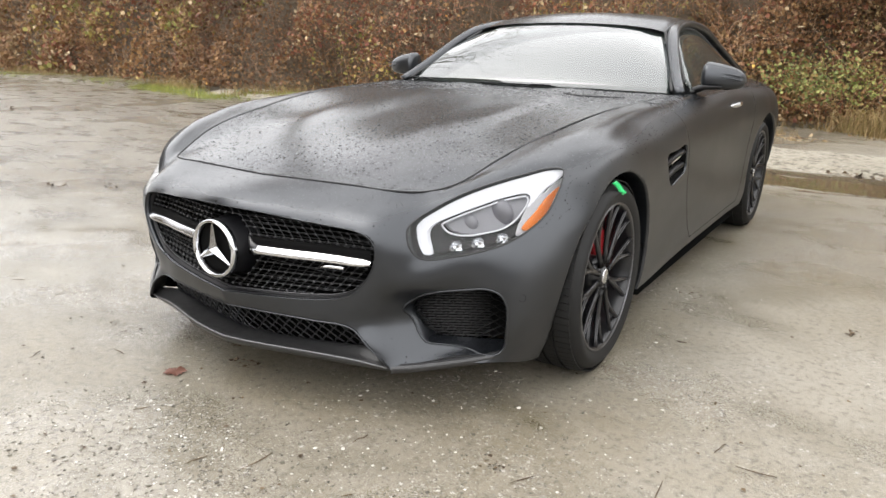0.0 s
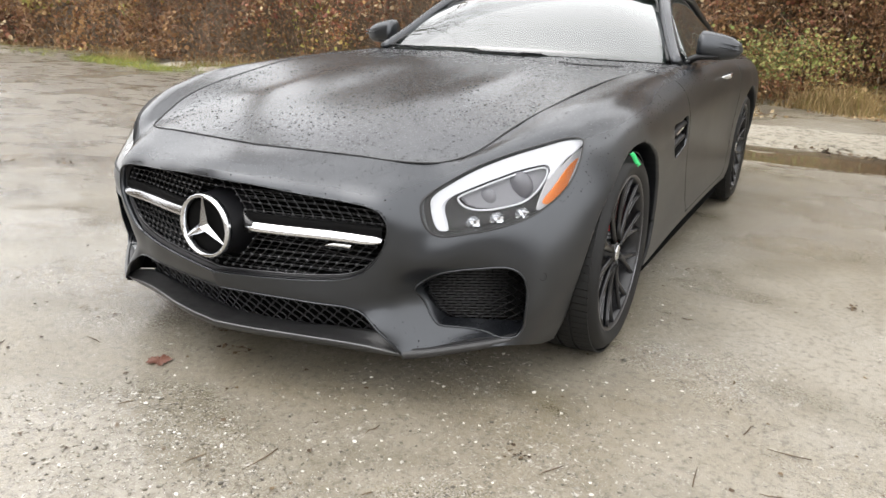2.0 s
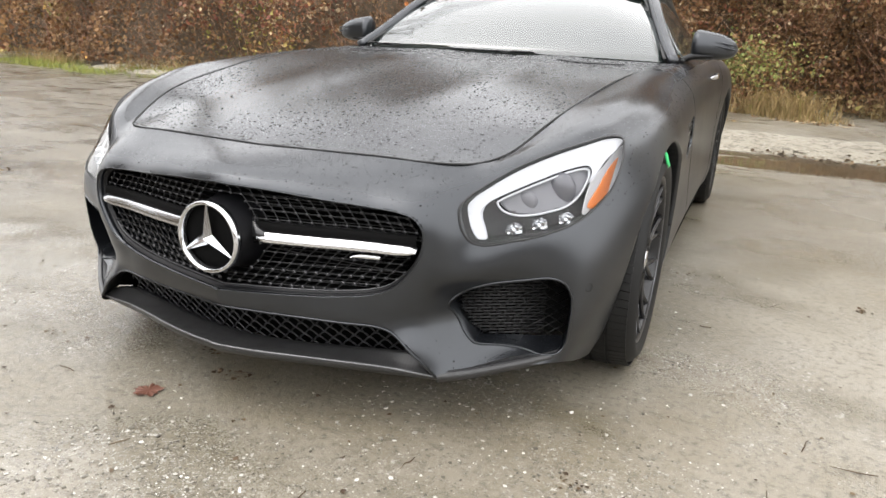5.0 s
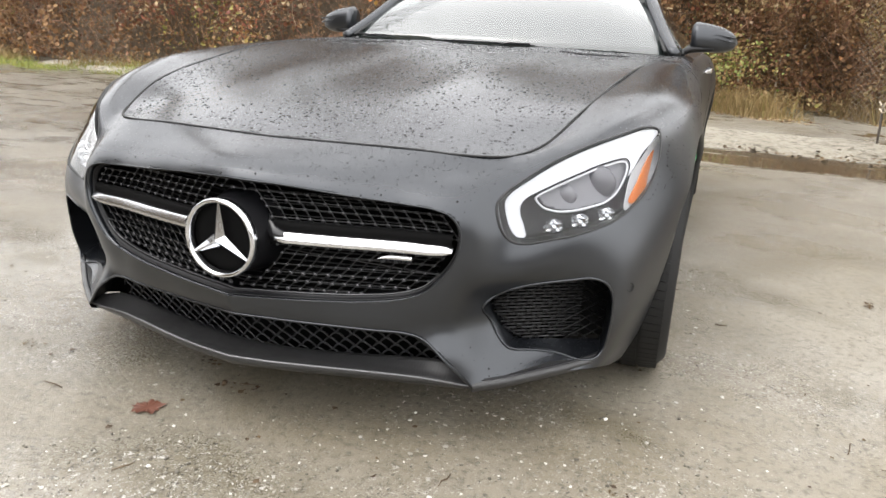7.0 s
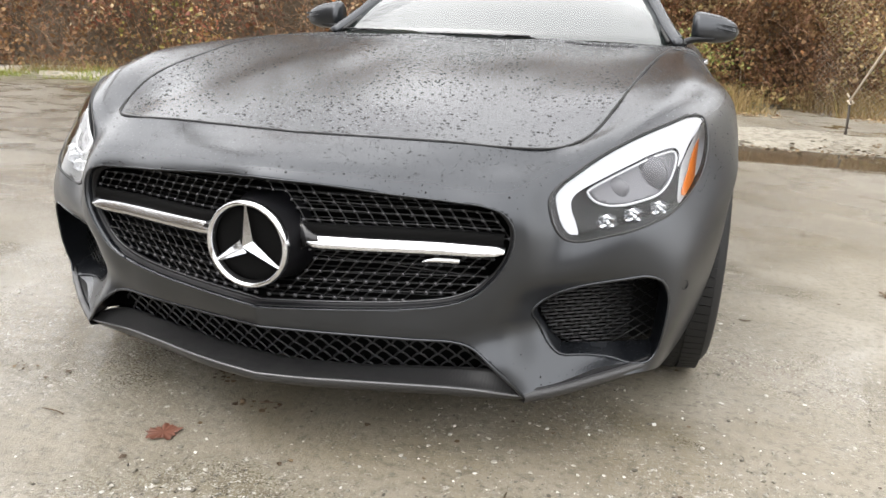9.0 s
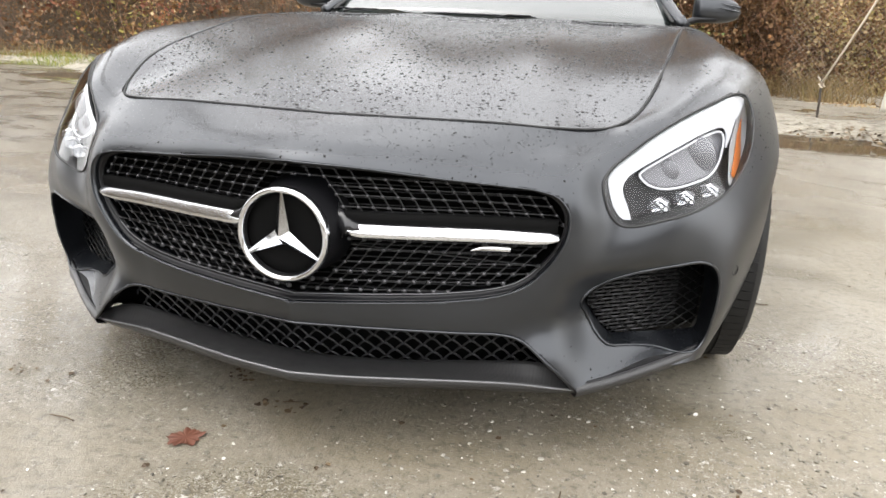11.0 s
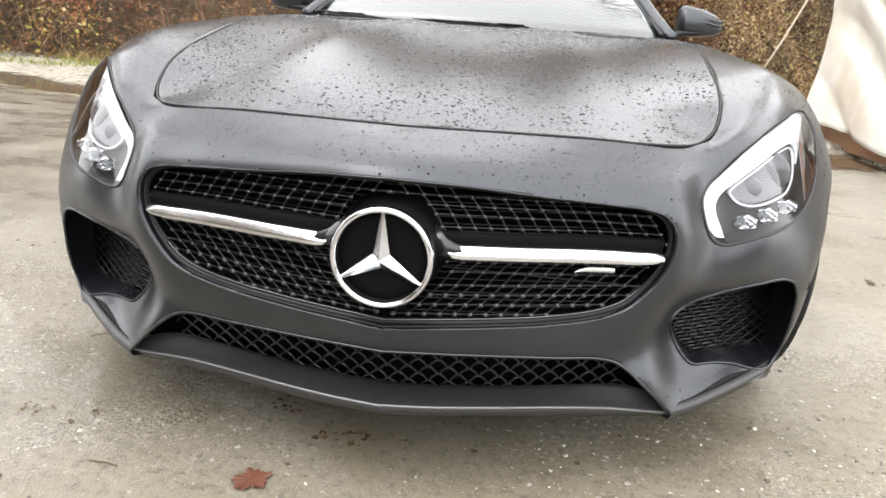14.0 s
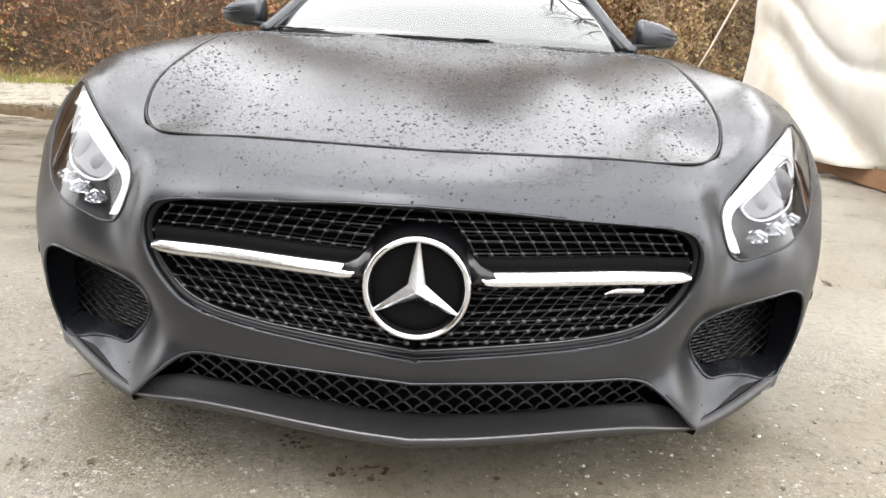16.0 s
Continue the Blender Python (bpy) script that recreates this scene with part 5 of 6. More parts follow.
def scatter_rain():
    r = np.random.default_rng(21)

    def clumped(p, low, high):
        d = np.array([noise.noise(Vector((x * 2.2, y * 1.6, 3.0))) + .6 * noise.noise(Vector((x * 9, y * 5, 8.0))) for x, y in p[:, :2]])
        return d > r.uniform(low, high, len(p))

    n = 22000
    x, y = r.uniform(-.78, .78, n), r.uniform(.21, 1.92, n)
    ok = inside(np.vstack([[(-.1, .205)], SHUT + np.array([[-.012, .008]]), [(.70, 1.93), (-.1, 1.93)]]), np.c_[abs(x), y])
    x, y = x[ok], y[ok]
    p = np.array([(a, b, float(bonnet_height(np.array([abs(a)]), np.array([b]))[0, 0])) for a, b in zip(x, y)])
    p = p[clumped(p, -.75, .55)]
    e = .006
    high = lambda a, b: float(bonnet_height(np.array([abs(a)]), np.array([b]))[0, 0])
    nn = np.array([(-(high(a + e, b) - high(a - e, b)) / (2 * e), -(high(a, b + e) - high(a, b - e)) / (2 * e), 1.0) for a, b, _ in p])
    nn /= np.linalg.norm(nn, axis=1, keepdims=True)
    size = np.minimum(.0009 + r.exponential(.00085, len(p)), .0042)
    rain_beads("bonnet_rain", p, nn, size, "dark beads of rain on the bonnet")
    # nose and wings
    du, dv = np.gradient(GRID, axis=0), np.gradient(GRID, axis=1)
    nrm = np.cross(du, dv)
    area = np.linalg.norm(nrm, axis=2)
    nrm /= np.maximum(area, 1e-12)[..., None]
    nrm *= np.sign((nrm[..., 2:3] + nrm[..., 0:1] - nrm[..., 1:2]))
    front = (GRID[..., 1] < 2.2) & (nrm[..., 2] > .42)
    at = np.argwhere(front)
    w = area[front]
    pick = at[r.choice(len(at), 8500, p=w / w.sum())]
    p = GRID[pick[:, 0], pick[:, 1]] + r.normal(0, .003, (8500, 1)) * du[pick[:, 0], pick[:, 1]] / np.maximum(np.linalg.norm(du[pick[:, 0], pick[:, 1]], axis=1, keepdims=True), 1e-9)
    p += r.uniform(-.5, .5, (8500, 1)) * dv[pick[:, 0], pick[:, 1]]
    nn = nrm[pick[:, 0], pick[:, 1]]
    flip = r.choice((-1, 1), len(p))
    clear = ~(((inside(inset(LAMP, -.01), p[:, [0, 2]])) | inside(inset(FOG, -.022), p[:, [0, 2]]) | inside(GRILLE, p[:, [0, 2]]) | inside(LOW_INTAKE, p[:, [0, 2]])) & (p[:, 1] < .63))
    p[:, 0] *= flip
    nn[:, 0] *= flip
    keep = clear & clumped(p, -.6, .8)
    p, nn = p[keep], nn[keep]
    rain_beads("wing_rain", p, nn, np.minimum(.0006 + r.exponential(.0006, len(p)), .0026), "dark beads of rain on the nose and wings")


scatter_rain()


# ---- beyond the car: hedge, grass, trees, tarpaulin ----
rng = np.random.default_rng(5)


def bulk(name, verts, faces, mat, label, category):
    me = bpy.data.meshes.new(name)
    me.from_pydata([tuple(v) for v in verts], [], [tuple(f) for f in faces])
    return tagged(link_mesh(name, me, mat), label, category, kind="stuff")


def leaf_stuff(name, places, sizes, mat, label, category, lie=0.0):
    """Small folded leaves at places, turned every way."""
    n = len(places)
    d = rng.normal(size=(n, 3))
    d[:, 2] *= 1 - lie
    d /= np.linalg.norm(d, axis=1, keepdims=True)
    s = rng.normal(size=(n, 3))
    s[:, 2] *= 1 - lie
    s -= d * (s * d).sum(1, keepdims=True)
    s /= np.linalg.norm(s, axis=1, keepdims=True)
    up = np.cross(d, s)
    L, W = sizes[:, None], sizes[:, None] * rng.uniform(.32, .55, (n, 1))
    fold = L * rng.uniform(-.15, .25, (n, 1))
    p = np.asarray(places)
    v = np.stack([p, p + d * L * .35 + s * W + up * fold, p + d * L * .75 + s * W * .7 + up * fold * .8, p + d * L, p + d * L * .75 - s * W * .7 + up * fold * .8, p + d * L * .35 - s * W + up * fold, p + d * L * .5], 1).reshape(-1, 3)
    k = np.arange(n)[:, None] * 7
    f = np.concatenate([k + [0, 1, 2, 6], k + [6, 2, 3, 3], k + [6, 3, 4, 4], k + [0, 6, 4, 5]], 0)
    faces = [tuple(dict.fromkeys(r)) for r in f.tolist()]
    return bulk(name, v, faces, mat, label, category)


def leaf_material(name, *colours):
    colours = [(1.24 * c[0], 1.17 * c[1], 1.12 * c[2]) for c in colours]
    m = material(name, colours[0], 0.65)
    n = Nodes(m)
    stops = [(i / max(1, len(colours) - 1), c) for i, c in enumerate(colours)]
    n.base(n.mix(n.ramp(n.noise(40, 3), (0.3, 0.0), (0.7, 0.35)), n.ramp(n.island(), *stops), (0.05, 0.035, 0.02)))
    drift = n.ramp(n.noise(0.55, 3, 0.6), (0.32, (0.62, 0.58, 0.58)), (0.5, (0.98, 0.97, 0.96)), (0.68, (1.22, 1.19, 1.08)))
    n.base(n.mix(1.0, n.b.inputs["Base Color"].links[0].from_socket, drift, "MULTIPLY"))
    n.b.inputs["Specular IOR Level"].default_value = 0.3
    return m


def hedge_front(x):
    return np.interp(x, [-30, -21, -15, -9.5, -6, -2, 0, 2.5, 5, 9, 14], [10.6, 10.0, 10.1, 8.9, 9.6, 10.1, 10.2, 10.8, 11.4, 11.6, 11.2])


def hedge_top(x):
    return 5.2 + .6 * np.sin(x * .7 + 1) + .5 * np.sin(x * 1.9) + .6 * np.exp(-((x + 8) / 4.0) ** 2) + 1.5 * np.exp(-((x - .5) / 4.0) ** 2)


def hedge_point(n, lo=0.0, hi=1.0, x0=-27.0, x1=12.0):
    x = rng.uniform(x0, x1, n)
    h = rng.uniform(lo, hi, n)
    top = 4.0 + .5 * np.sin(x * .7 + 1)
    bulge = .5 * np.sin(x * 1.3 + h * 5) + .4 * np.sin(x * 3.1 - h * 9 + 2) + .2 * np.sin(x * 7.3 + h * 17)
    depth = np.abs(rng.normal(0, .35, n))
    y = hedge_front(x) + .25 + 1.3 * h**1.6 + bulge * (.25 + h) + depth
    z = .08 + h * top
    return np.c_[x, y, z]


def near_more(p, keep):
    """Thins out what lies far to the sides."""
    w = np.interp(p[:, 0], [-27, -16, -8, 4.5, 6, 12], [.5, .8, 1, 1.2, .35, .2])
    return p[rng.uniform(size=len(p)) < w * keep]


BROWN = leaf_material("bramble_leaf", (0.09, 0.05, 0.022), (0.16, 0.09, 0.038), (0.22, 0.135, 0.058), (0.14, 0.065, 0.034), (0.27, 0.19, 0.095))
RUST = leaf_material("rust_leaf", (0.13, 0.05, 0.03), (0.19, 0.075, 0.038), (0.12, 0.04, 0.03))
OLIVE = leaf_material("olive_leaf", (0.11, 0.12, 0.03), (0.19, 0.19, 0.05), (0.28, 0.24, 0.07), (0.14, 0.09, 0.035))
GREEN = leaf_material("green_leaf", (0.055, 0.08, 0.022), (0.11, 0.145, 0.035), (0.20, 0.215, 0.07), (0.17, 0.11, 0.04), (0.09, 0.12, 0.035))
YELLOW = leaf_material("yellow_leaf", (0.42, 0.30, 0.07), (0.45, 0.17, 0.05), (0.36, 0.26, 0.12))
STRAW_LEAF = leaf_material("straw_leaf", (0.20, 0.155, 0.07), (0.30, 0.24, 0.11), (0.17, 0.15, 0.055), (0.36, 0.29, 0.16), (0.24, 0.16, 0.08))
PALE = leaf_material("pale_leaf", (0.30, 0.24, 0.14), (0.38, 0.32, 0.21), (0.24, 0.17, 0.09))
CANE = leaf_material("cane", (0.14, 0.075, 0.045), (0.30, 0.21, 0.13), (0.20, 0.08, 0.055), (0.36, 0.28, 0.19))
STRAW = leaf_material("dry_grass", (0.21, 0.155, 0.07), (0.29, 0.225, 0.12), (0.16, 0.115, 0.05), (0.17, 0.155, 0.05))
LAWN = leaf_material("moss_grass", (0.09, 0.14, 0.02), (0.17, 0.22, 0.035), (0.24, 0.22, 0.06))


def build_hedge():
    xs = np.arange(-34, 16, .5)
    hs = np.linspace(0, 1, 12)
    verts = [(x, float(hedge_front(x)) + 1.05 + 1.6 * h**1.6 + .3 * wobble(x, h * 4, .8, 4), .0 + h * float(hedge_top(x)) * .97) for h in hs for x in xs]
    verts += [(x, 14.5, 0.0) for x in xs]
    w = len(xs)
    faces = [(r * w + i, r * w + i + 1, r * w + w + i + 1, r * w + w + i) for r in range(len(hs)) for i in range(w - 1)]
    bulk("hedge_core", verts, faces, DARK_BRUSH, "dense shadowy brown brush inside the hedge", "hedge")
    a = near_more(np.vstack([hedge_point(110000), hedge_point(34000, 0, .5, -1.5, 5), hedge_point(26000, .25, 1, 0, 6.5)]), .83)
    leaf_stuff("bramble_leaves", a, (.02 + rng.exponential(.016, len(a)).clip(0, .05)) * np.interp(a[:, 0], [-20, -4], [2.1, 1.05]), BROWN, "withered brown bramble leaves of the autumn hedge", "hedge leaves")
    for name, mat, n, cx, label in (("rust_leaves", RUST, 26000, (-20, 3), "rust-red autumn leaves in the hedge"), ("olive_leaves", OLIVE, 26000, (-27, 12), "olive green and fading leaves in the hedge"), ("straw_leaves", STRAW_LEAF, 34000, (.8, 9), "olive and straw-coloured leaves of the far hedge"), ("pale_leaves", PALE, 17000, (-27, 12), "pale dry leaves and seed heads in the hedge"), ("yellow_leaves", YELLOW, 400, (-14, 6), "single yellow and orange leaves in the hedge")):
        a = hedge_point(n, 0, 1, *cx)
        clump = np.array([noise.noise(Vector((p[0] * .5, p[2] * .9, len(name) * 3.3))) for p in a])
        a = near_more(a[clump > (-.15 if n > 30000 else .08 if n > 2000 else -.4)], 1.0)
        a[:, 1] -= .12
        leaf_stuff(name, a, (.022 + rng.exponential(.016, len(a)).clip(0, .05)) * np.interp(a[:, 0], [-20, -4], [2.2, 1.1]), mat, label, "hedge leaves")
    n = 1700
    c = rng.normal(size=(n, 3)) * [.45, .3, .17] + [.73, 9.75, .76]
    c = c[(c[:, 2] > .05) & (c[:, 2] < 1.35)]
    leaf_stuff("green_bramble", c, rng.uniform(.02, .055, len(c)), GREEN, "green leafy bramble bush at the hedge's foot", "bush")
    # canes
    verts, faces = [], []
    p = near_more(hedge_point(11000, 0, .95), 1.0)
    for q in p:
        d = rng.normal(size=3) * [.5, .35, .5] + [0, -.1, .75]
        length, r = rng.uniform(.2, .85), rng.uniform(.002, .005)
        bend = rng.normal(size=3) * .5 + [0, -.15, -.5]
        ring0 = len(verts)
        for s in np.linspace(0, 1, 5):
            c0 = q + d * s * length + bend * s * s * length * .5
            for a in (0, 2.1, 4.2):
                verts.append(c0 + np.array([math.cos(a), math.sin(a) * .5, math.sin(a)]) * r * (1.1 - .7 * s))
        for k in range(4):
            for j in range(3):
                i0, i1 = ring0 + 3 * k + j, ring0 + 3 * k + (j + 1) % 3
                faces.append((i0, i1, i1 + 3, i0 + 3))
    bulk("bramble_canes", verts, faces, CANE, "tangled thin brown canes of the hedge", "hedge canes")


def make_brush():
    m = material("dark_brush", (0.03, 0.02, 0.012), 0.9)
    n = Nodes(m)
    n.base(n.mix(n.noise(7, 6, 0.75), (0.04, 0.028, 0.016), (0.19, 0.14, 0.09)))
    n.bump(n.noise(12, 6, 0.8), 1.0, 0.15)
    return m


DARK_BRUSH = make_brush()
build_hedge()


def build_shade_belt():
    """Unseen belt of brush, added to shade the lot and darken the paint's reflections."""
    verts, faces = [], []
    angles = np.linspace(radians(186), radians(352), 70)
    rings = 9
    for a in angles:
        tall = 2.6 + 9.5 * math.exp(-((a - radians(206)) / .45) ** 2) + .7 * wobble(a * 6, 0, 1.0, 3) + .5 * wobble(a * 19, 0, 1.0, 8)
        r0 = 12.5 - 4.0 * math.exp(-((a - radians(208)) / .45) ** 2)
        for k in range(rings):
            h = k / (rings - 1)
            r = r0 + 1.2 * h**1.7 + .5 * wobble(a * 9, h * 4, 1.0, 5)
            verts.append((r * math.cos(a), r * math.sin(a), h * tall))
    for i in range(len(angles) - 1):
        for k in range(rings - 1):
            q = i * rings + k
            faces.append((q, q + 1, q + rings + 1, q + rings))
    bulk("far_hedge", verts, faces, DARK_BRUSH, "added unseen belt of brown brush that shades the lot", "hedge")


build_shade_belt()


def blades(name, places, heights, mat, label, category, lean=.5):
    verts, faces = [], []
    for p, h in zip(places, heights):
        a = rng.uniform(0, 6.28)
        d = np.array([math.cos(a), math.sin(a), 0])
        t = np.array([rng.normal(0, lean), rng.normal(0, lean), 1.0]) * h
        w = d * rng.uniform(.003, .007)
        i = len(verts)
        verts += [p - w, p + w, p + t * .55 + w * .7, p + t * .55 - w * .7, p + t + np.array([t[0], t[1], -.25 * h]) * .5]
        faces += [(i, i + 1, i + 2, i + 3), (i + 3, i + 2, i + 4)]
    return bulk(name, verts, faces, mat, label, category)


def build_grass():
    def strip(n, x0, x1, near, far):
        x = rng.uniform(x0, x1, n)
        y = hedge_front(x) + rng.uniform(near, far, n)
        patch = np.array([wobble(a, b, .9, 6) for a, b in zip(x, y)])
        keep = patch > rng.uniform(-.35, .4, n)
        x, y = x[keep], y[keep]
        return np.c_[x, y, [ground_height(a, b) - .01 if a > -14 else .0 for a, b in zip(x, y)]]
    p = strip(26000, -24, -2.2, -1.1, .4)
    blades("green_grass", p, rng.uniform(.04, .13, len(p)), LAWN, "low mossy green grass along the hedge", "grass")
    p = strip(15000, -22, 9, -.35, .8)
    blades("dry_grass", p, rng.uniform(.08, .42, len(p)) ** 1.0 * rng.uniform(.5, 1, len(p)), STRAW, "dry straw-coloured grass tufts at the hedge's foot", "grass", .35)
    p = strip(9000, .6, 8, -.75, .25)
    blades("tall_dry_grass", p, rng.uniform(.15, .55, len(p)), STRAW, "tall golden dry grass at the hedge's foot", "grass", .3)
    p = strip(9000, -6, 7, -1.0, .3)
    blades("fading_grass", p, rng.uniform(.05, .2, len(p)), STRAW, "short fading grass at the bank's back edge", "grass")
    x = rng.uniform(-5, 6, 2600)
    y = np.array([bank_front(a) for a in x]) + rng.normal(.02, .13, 2600)
    keep = np.array([wobble(a, b, 1.6, 21) for a, b in zip(x, y)]) > rng.uniform(-.2, .4, 2600)
    x, y = x[keep], y[keep]
    p = np.c_[x, y, [ground_height(a, b) + .006 for a, b in zip(x, y)]]
    leaf_stuff("edge_litter", p, rng.uniform(.02, .06, len(p)), DARK_LITTER, "dark wet leaves and bark along the bank's foot", "leaves", .9)
    p = strip(4200, -4.5, 7, -1.5, .1)
    p[:, 2] += .012
    leaf_stuff("fallen_leaves", p, rng.uniform(.03, .07, len(p)), PALE, "fallen brown leaves strewn before the hedge", "leaves", .85)
    p = strip(2500, -4.5, 7, -1.2, .1)
    p[:, 2] += .012
    leaf_stuff("fallen_leaves", p, rng.uniform(.03, .07, len(p)), BROWN, "fallen brown leaves strewn before the hedge", "leaves", .85)


DARK_LITTER = leaf_material("dark_litter_bank", (0.05, 0.038, 0.026), (0.10, 0.075, 0.045), (0.16, 0.12, 0.07))
build_grass()


BARK = material("grey_bark", (0.11, 0.09, 0.07), 0.85)


def bare_tree(at, height, seed):
    r = random.Random(seed)
    tree = thing("bare_tree", "tall leafless winter tree behind the hedge", "tree", at, "bare trees behind the hedge")
    trunk, twigs = bmesh.new(), bmesh.new()

    def grow(p, d, length, rad, level):
        pts, rads = [p], [rad]
        for k in range(4):
            d = (d + Vector((r.gauss(0, .12), r.gauss(0, .12), r.gauss(.03, .08)))).normalized()
            p = p + d * length / 4
            pts.append(p)
            rads.append(rad * (1 - .14 * (k + 1)))
        tube(pts, rads, 7 if level < 2 else 3, trunk if level < 2 else twigs, cap=False)
        if level >= 6:
            return
        for k in range(4 if level < 3 else 3):
            i = r.choice((2, 3, 4) if level else (2, 3, 4, 4))
            out = Vector((r.gauss(0, 1), r.gauss(0, 1), r.gauss(.25, .45))).normalized()
            grow(pts[i], (d * .75 + out * .75).normalized(), length * r.uniform(.52, .72), rads[i] * .66, level + 1)

    grow(Vector((0, 0, 0)), Vector((0, 0, 1)), height * .42, height * .019, 0)
    part("trunk", trunk, BARK, tree)
    part("crown", twigs, BARK, tree, "fine bare twigs")
    return tree


bare_tree((-9.9, 11.9, 0), 23, 5)
bare_tree((-8.7, 10.8, 0), 15, 8)
bare_tree((4.9, 8.2, 0), 19, 12)
bare_tree((-2.5, 16.0, 0), 13, 11)


# white tarpaulin hung over a timber frame
def make_tarp():
    m = material("white_tarpaulin", (0.82, 0.79, 0.72), 0.5)
    n = Nodes(m)
    n.base(n.mix(n.ramp(n.noise(1.4, 5), (0.42, 0.0), (0.68, 0.8)), (0.54, 0.525, 0.485), (0.40, 0.345, 0.26)))
    n.bump(n.noise(9, 4), 0.25, 0.03)
    return m


WOOD = material("brown_timber", (0.22, 0.11, 0.055), 0.7)
wn_ = Nodes(WOOD)
wn_.base(wn_.mix(wn_.noise(3, 5, vec=wn_.stretched(14, .7, 14)), (0.13, 0.062, 0.03), (0.30, 0.165, 0.085)))
TARP = make_tarp()


def build_tarp():
    shed = thing("tarpaulin_shelter", "white weathered tarpaulin draped over a timber frame", "shelter", (3.2, 5.2, 0))
    ys, hs = np.linspace(7.02, 2.2, 120), np.linspace(0, 1, 60)
    lines = []
    for y in ys:
        line = []
        for h in hs:
            z = .17 + .05 * math.sin(y * 2.2) + h * 2.75
            run = (7.0 - y)
            fold = z * 1.1 + run * .42 + .45 * wobble(z, run, .7, 3)
            deep = .9 + 1.5 * max(0, wobble(z, run, .9, 12) + .25)
            sag = deep * (.085 * (1 - abs(math.sin(fold * 2.3))) ** 2 + .05 * (1 - abs(math.sin(fold * 4.1 + 1 + .4 * z))) ** 3) + .04 * math.sin(z * 2 + run * .6) + .012 * wobble(z, run, 6, 8)
            edge = .05 * math.sin(z * 5) * math.exp(-run * 3)
            line.append((3.26 - .02 * run + sag * min(1, run * 1.2 + .15) * (1.1 - .3 * h) - .13 * (1 - h) ** 2 - 3.2, y + edge - 5.2, z))
        lines.append(line)
    bm = loft(lines)
    bmesh.ops.solidify(bm, geom=bm.faces[:], thickness=.006)
    part("tarpaulin", bm, TARP, shed, "creased white tarpaulin")
    bm = box((.09, 4.7, .19), (.16, -.55, .105), .008)
    part("base_timber", bm, WOOD, shed, "brown sill timber")
    for y in (1.75, -1.0, -2.9):
        part("post", box((.09, .09, 2.9), (.20, y, 1.45), .006), WOOD, shed)
    part("top_rail", box((.09, 4.7, .09), (.20, -.55, 2.92), .006), WOOD, shed)
    back = [[(x, y, z) for y in (1.8, -3.0)] for x, z in ((.2, 2.97), (1.6, 3.3), (3.0, 2.95), (3.0, .1))]
    bm = loft(back)
    bmesh.ops.solidify(bm, geom=bm.faces[:], thickness=.006)
    part("tarpaulin_roof", bm, TARP, shed)


build_tarp()


def build_guy():
    guy = thing("guy_rope", "pale guy rope tied to a leaning wooden stake", "rope", (2.70, 7.6, 0))
    part("stake", tube([(0, 0, -.08), (-.005, 0, .2), (-.02, .01, .44)], [.014, .013, .012], 7), STAKE, guy)
    part("rope", tube([(-.03, .0, .38), (.21, -.22, 1.05), (.55, -.5, 2.1), (.66, -.6, 2.45)], .011, 6), ROPE, guy)
    part("knot", tube([(-.05, -.01, .40), (-.02, -.03, .36), (.02, 0, .37), (-.01, .03, .41), (-.06, .01, .47)], .009, 6), ROPE, guy)


ROPE = material("pale_rope", (0.50, 0.43, 0.34), 0.8)
STAKE = material("grey_stake", (0.06, 0.05, 0.042), 0.8)
build_guy()


def build_fence():
    fence = thing("chain_link_fence", "rusty chain-link fence before the hedge", "fence", (0, 0, 0))
    x0, x1, y, top = 2.75, 6.5, 10.3, 2.1
    wire = bmesh.new()
    step = .075
    for k in np.arange(-top, x1 - x0, step):
        for way in (1, -1):
            pts = []
            for z in (0.05, top):
                x = x0 + k + (z if way > 0 else top - z)
                pts.append((x, z))
            (xa, za), (xb, zb) = pts
            ts = [t for t in np.linspace(0, 1, 30) if x0 <= xa + (xb - xa) * t <= x1]
            if len(ts) > 1:
                t0, t1 = ts[0], ts[-1]
                tube([(xa + (xb - xa) * t, y + .004 * way, za + (zb - za) * t) for t in (t0, t1)], .0014, 3, wire, cap=False)
    part("wire_net", wire, FENCE, fence)
    for x in (x0 + 2.0, x1):
        part("post", tube([(x, y, -.05), (x, y, top + .05)], .025, 10), FENCE, fence)
    part("top_rail", tube([(x0, y, top), (x1, y, top)], .018, 8), FENCE, fence)


def sapling(x, y, h, seed):
    r = random.Random(seed)
    pts = [(x + r.gauss(0, .03), y + r.gauss(0, .03), h * k / 7) for k in range(8)]
    tagged(part("sapling", tube(pts, np.linspace(.016, .009, 8), 7), PALE_BARK), "thin pale leafless sapling in the hedge", "sapling", "saplings in the hedge")


PALE_BARK = material("pale_bark", (0.36, 0.31, 0.24), 0.8)
for k, (x, h) in enumerate(((1.91, 2.6), (2.24, 2.9), (-3.2, 3.2), (1.35, 2.8))):
    sapling(x, float(hedge_front(x)) + .75, h, k)
FENCE = material("weathered_steel", (0.24, 0.215, 0.18), 0.6, 0.3)
build_fence()
rail = tagged(part("timber_rail", box((2.6, .06, .16), (-.2, 13.2, 2.02), .008), WOOD), "weathered timber rail on posts behind the hedge", "fence rail")
for x in (-1.35, -.2, .95):
    part("post", box((.1, .1, 2.0), (x, 13.28, .98), .006), WOOD, rail)


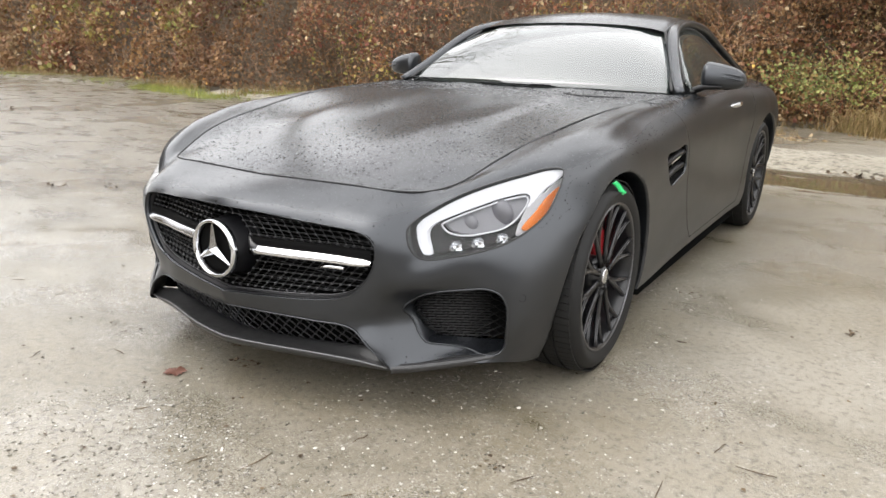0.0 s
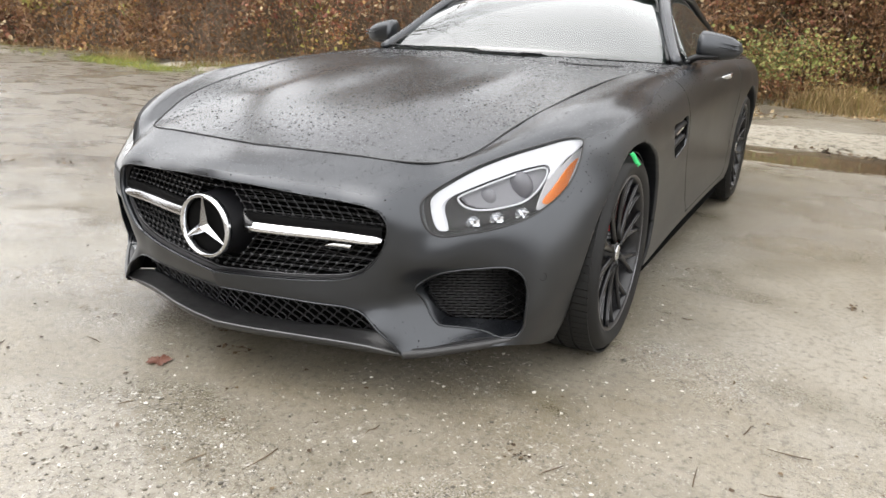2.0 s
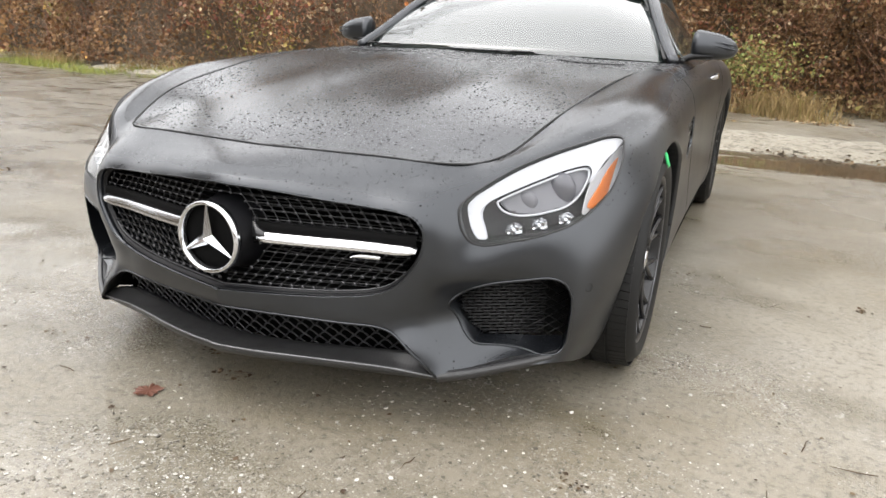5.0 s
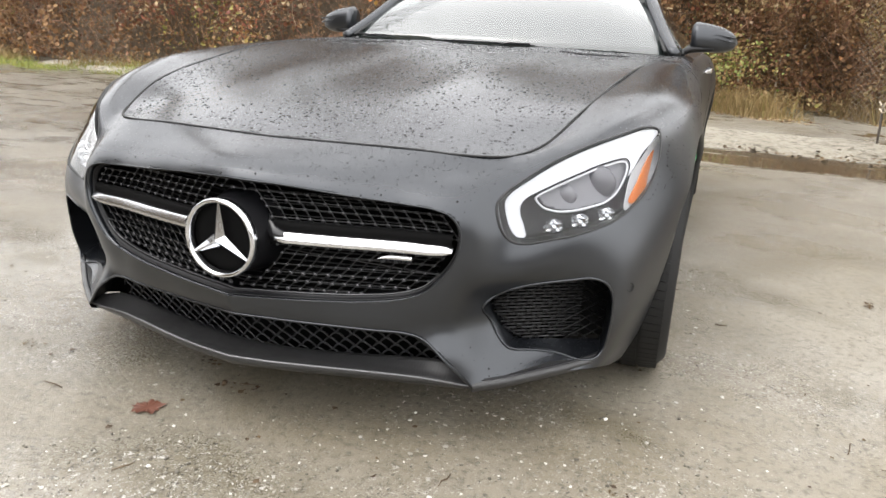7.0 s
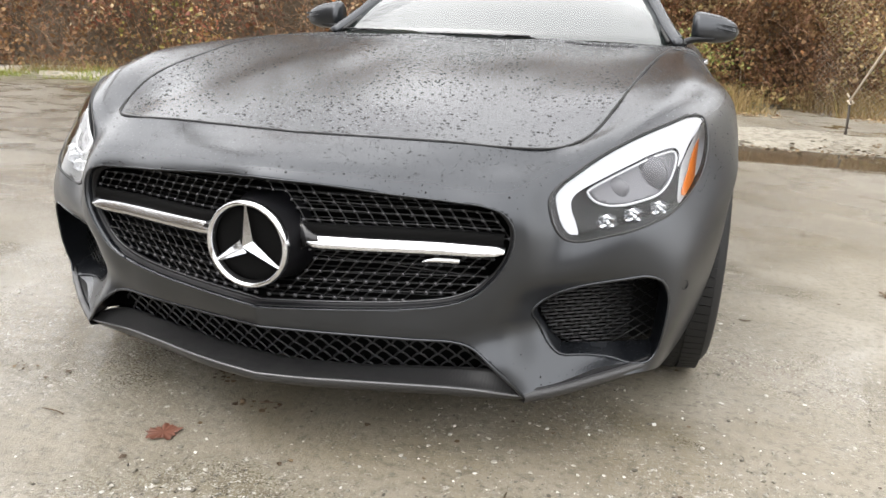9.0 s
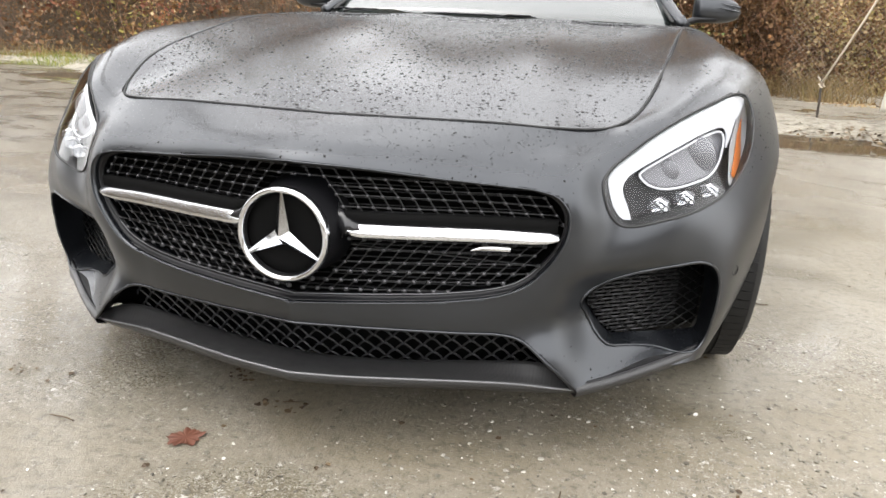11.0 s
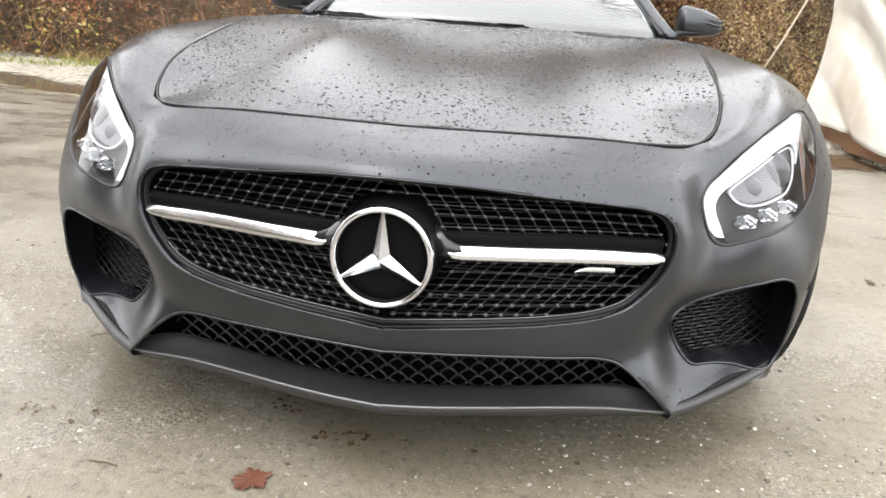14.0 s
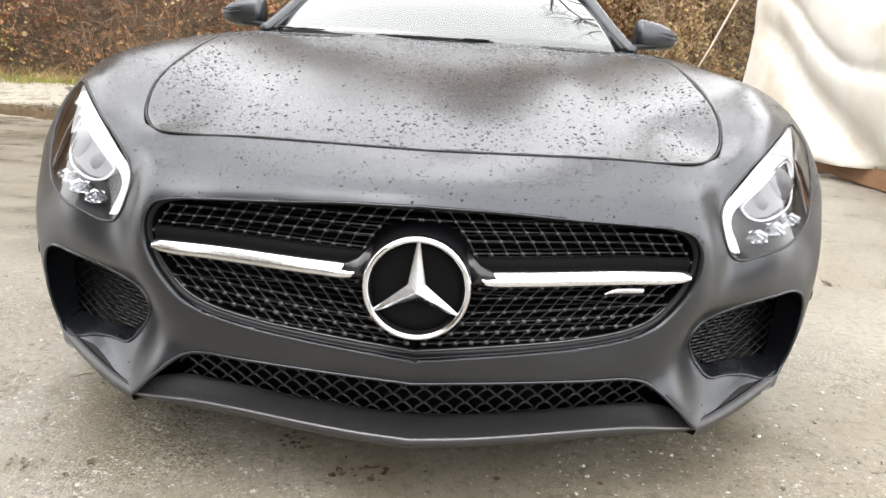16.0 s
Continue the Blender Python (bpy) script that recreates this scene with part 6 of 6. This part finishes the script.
# ---- small things on the gravel ----
def build_stones():
    base = bmesh.new()
    bmesh.ops.create_icosphere(base, subdivisions=1, radius=1)
    v0 = np.array([v.co for v in base.verts])
    f0 = np.array([[v.index for v in f.verts] for f in base.faces])
    base.free()
    n = 40000
    x, y = rng.normal(.6, 1.5, n), rng.normal(.15, 1.1, n)
    dens = np.array([wobble(a, b, 1.1, 13) + .5 * wobble(a, b, 3.3, 17) for a, b in zip(x, y)])
    keep = (dens > rng.uniform(-.2, .5, n)) & (x > -3) & (x < 3.6) & (y > -1.0)
    x, y = x[keep], y[keep]
    n = len(x)
    r = .0014 + rng.exponential(.0018, n)
    r = np.minimum(r, .0075)
    sq = rng.uniform(.45, 1.15, (n, 3)) * [1, 1, .42]
    a = rng.uniform(0, 6.28, n)
    vv = v0[None] * (r[:, None, None] * sq[:, None, :]) * rng.uniform(.75, 1.2, (n, len(v0), 1))
    ca, sa = np.cos(a)[:, None], np.sin(a)[:, None]
    vx, vy = vv[..., 0] * ca - vv[..., 1] * sa, vv[..., 0] * sa + vv[..., 1] * ca
    z = np.array([ground_height(p, q) for p, q in zip(x, y)])
    V = np.stack([vx + x[:, None], vy + y[:, None], vv[..., 2] + (z + r * .25)[:, None]], -1).reshape(-1, 3)
    F = (f0[None] + (np.arange(n) * len(v0))[:, None, None]).reshape(-1, 3)
    m = material("pebbles", (0.4, 0.38, 0.34), 0.45)
    k = Nodes(m)
    k.base(k.ramp(k.island(), (0.0, (0.04, 0.033, 0.025)), (0.16, (0.09, 0.08, 0.06)), (0.55, (0.17, 0.157, 0.128)), (0.78, (0.29, 0.275, 0.24)), (1.0, (0.55, 0.53, 0.49))))
    bulk("pebbles", V, F.tolist(), m, "small mixed pebbles strewn on the wet lot", "pebbles")


build_stones()


def build_litter():
    m = leaf_material("dark_litter", (0.035, 0.025, 0.018), (0.07, 0.05, 0.03), (0.12, 0.09, 0.05))
    n = 300
    p = np.c_[rng.normal(.6, 1.3, n), rng.normal(.0, 1.0, n), np.zeros(n)]
    p = p[(p[:, 1] > -.9)]
    p[:, 2] = [ground_height(a, b) + .003 for a, b, _ in p]
    leaf_stuff("leaf_litter", p, rng.uniform(.005, .017, len(p)), m, "tiny dark bits of leaf and bark on the gravel", "litter", .97)
    spots = ((1.62, 1.75, .055), (1.0, 1.84, .04), (-.10, .19, .05), (-.25, .27, .045), (.90, .115, .03), (-.78, .14, .03), (1.5, 2.6, .04), (1.45, 3.2, .05), (-9.9, 4.35, .22), (-9.4, 4.7, .18), (-8.9, 5.0, .20), (-8.3, 5.25, .14), (-3.6, 1.5, .09), (-3.2, 1.75, .10), (-2.2, .5, .05))
    for x, y, s in spots:
        q = np.c_[rng.normal(x, s * .7, 14), rng.normal(y, s * .5, 14), np.full(14, ground_height(x, y) + .004)]
        leaf_stuff("leaf_clump", q, rng.uniform(.15, .4, 14) * s, m, "rotting dark leaf clump on the gravel", "leaves", .95)
    for k in range(46):
        x, y = random.gauss(.7, 1.1), random.gauss(.1, .9)
        if y < -.85:
            continue
        a, length = random.uniform(0, 6.28), random.uniform(.03, .10)
        pts = [(x + math.cos(a) * length * s + random.gauss(0, .003), y + math.sin(a) * length * s + random.gauss(0, .003), ground_height(x, y) + .003 + .003 * random.random()) for s in (0, .35, .7, 1)]
        tagged(part("twig", tube(pts, [.0014, .0018, .0014, .0008], 5), m), "thin dark twig lying on the gravel", "twig", "twigs on the gravel")


build_litter()


def build_red_leaf():
    bm = bmesh.new()
    c = bm.verts.new((0, 0, .004))
    rim = []
    for k in range(40):
        a = 2 * math.pi * k / 40
        lobe = .62 + .38 * abs(math.cos(2.5 * a)) ** .8 + .10 * math.cos(9 * a)
        rim.append(bm.verts.new((.040 * lobe * math.cos(a), .034 * lobe * math.sin(a), .002 + .004 * (k % 3 == 0) + .003 * random.random())))
    for a, b in zip(rim, rim[1:] + rim[:1]):
        bm.faces.new((c, a, b))
    m = material("red_leaf", (0.12, 0.035, 0.022), 0.4)
    n = Nodes(m)
    n.base(n.mix(n.noise(60, 4), (0.07, 0.026, 0.017), (0.14, 0.058, 0.036)))
    ob = part("maple_leaf", bm, m)
    ob.location = (-.232, -.005, ground_height(-.23, 0) + .001)
    ob.rotation_euler = (0, 0, .7)
    tagged(ob, "wet reddish maple leaf flat on the gravel", "leaf")


build_red_leaf()
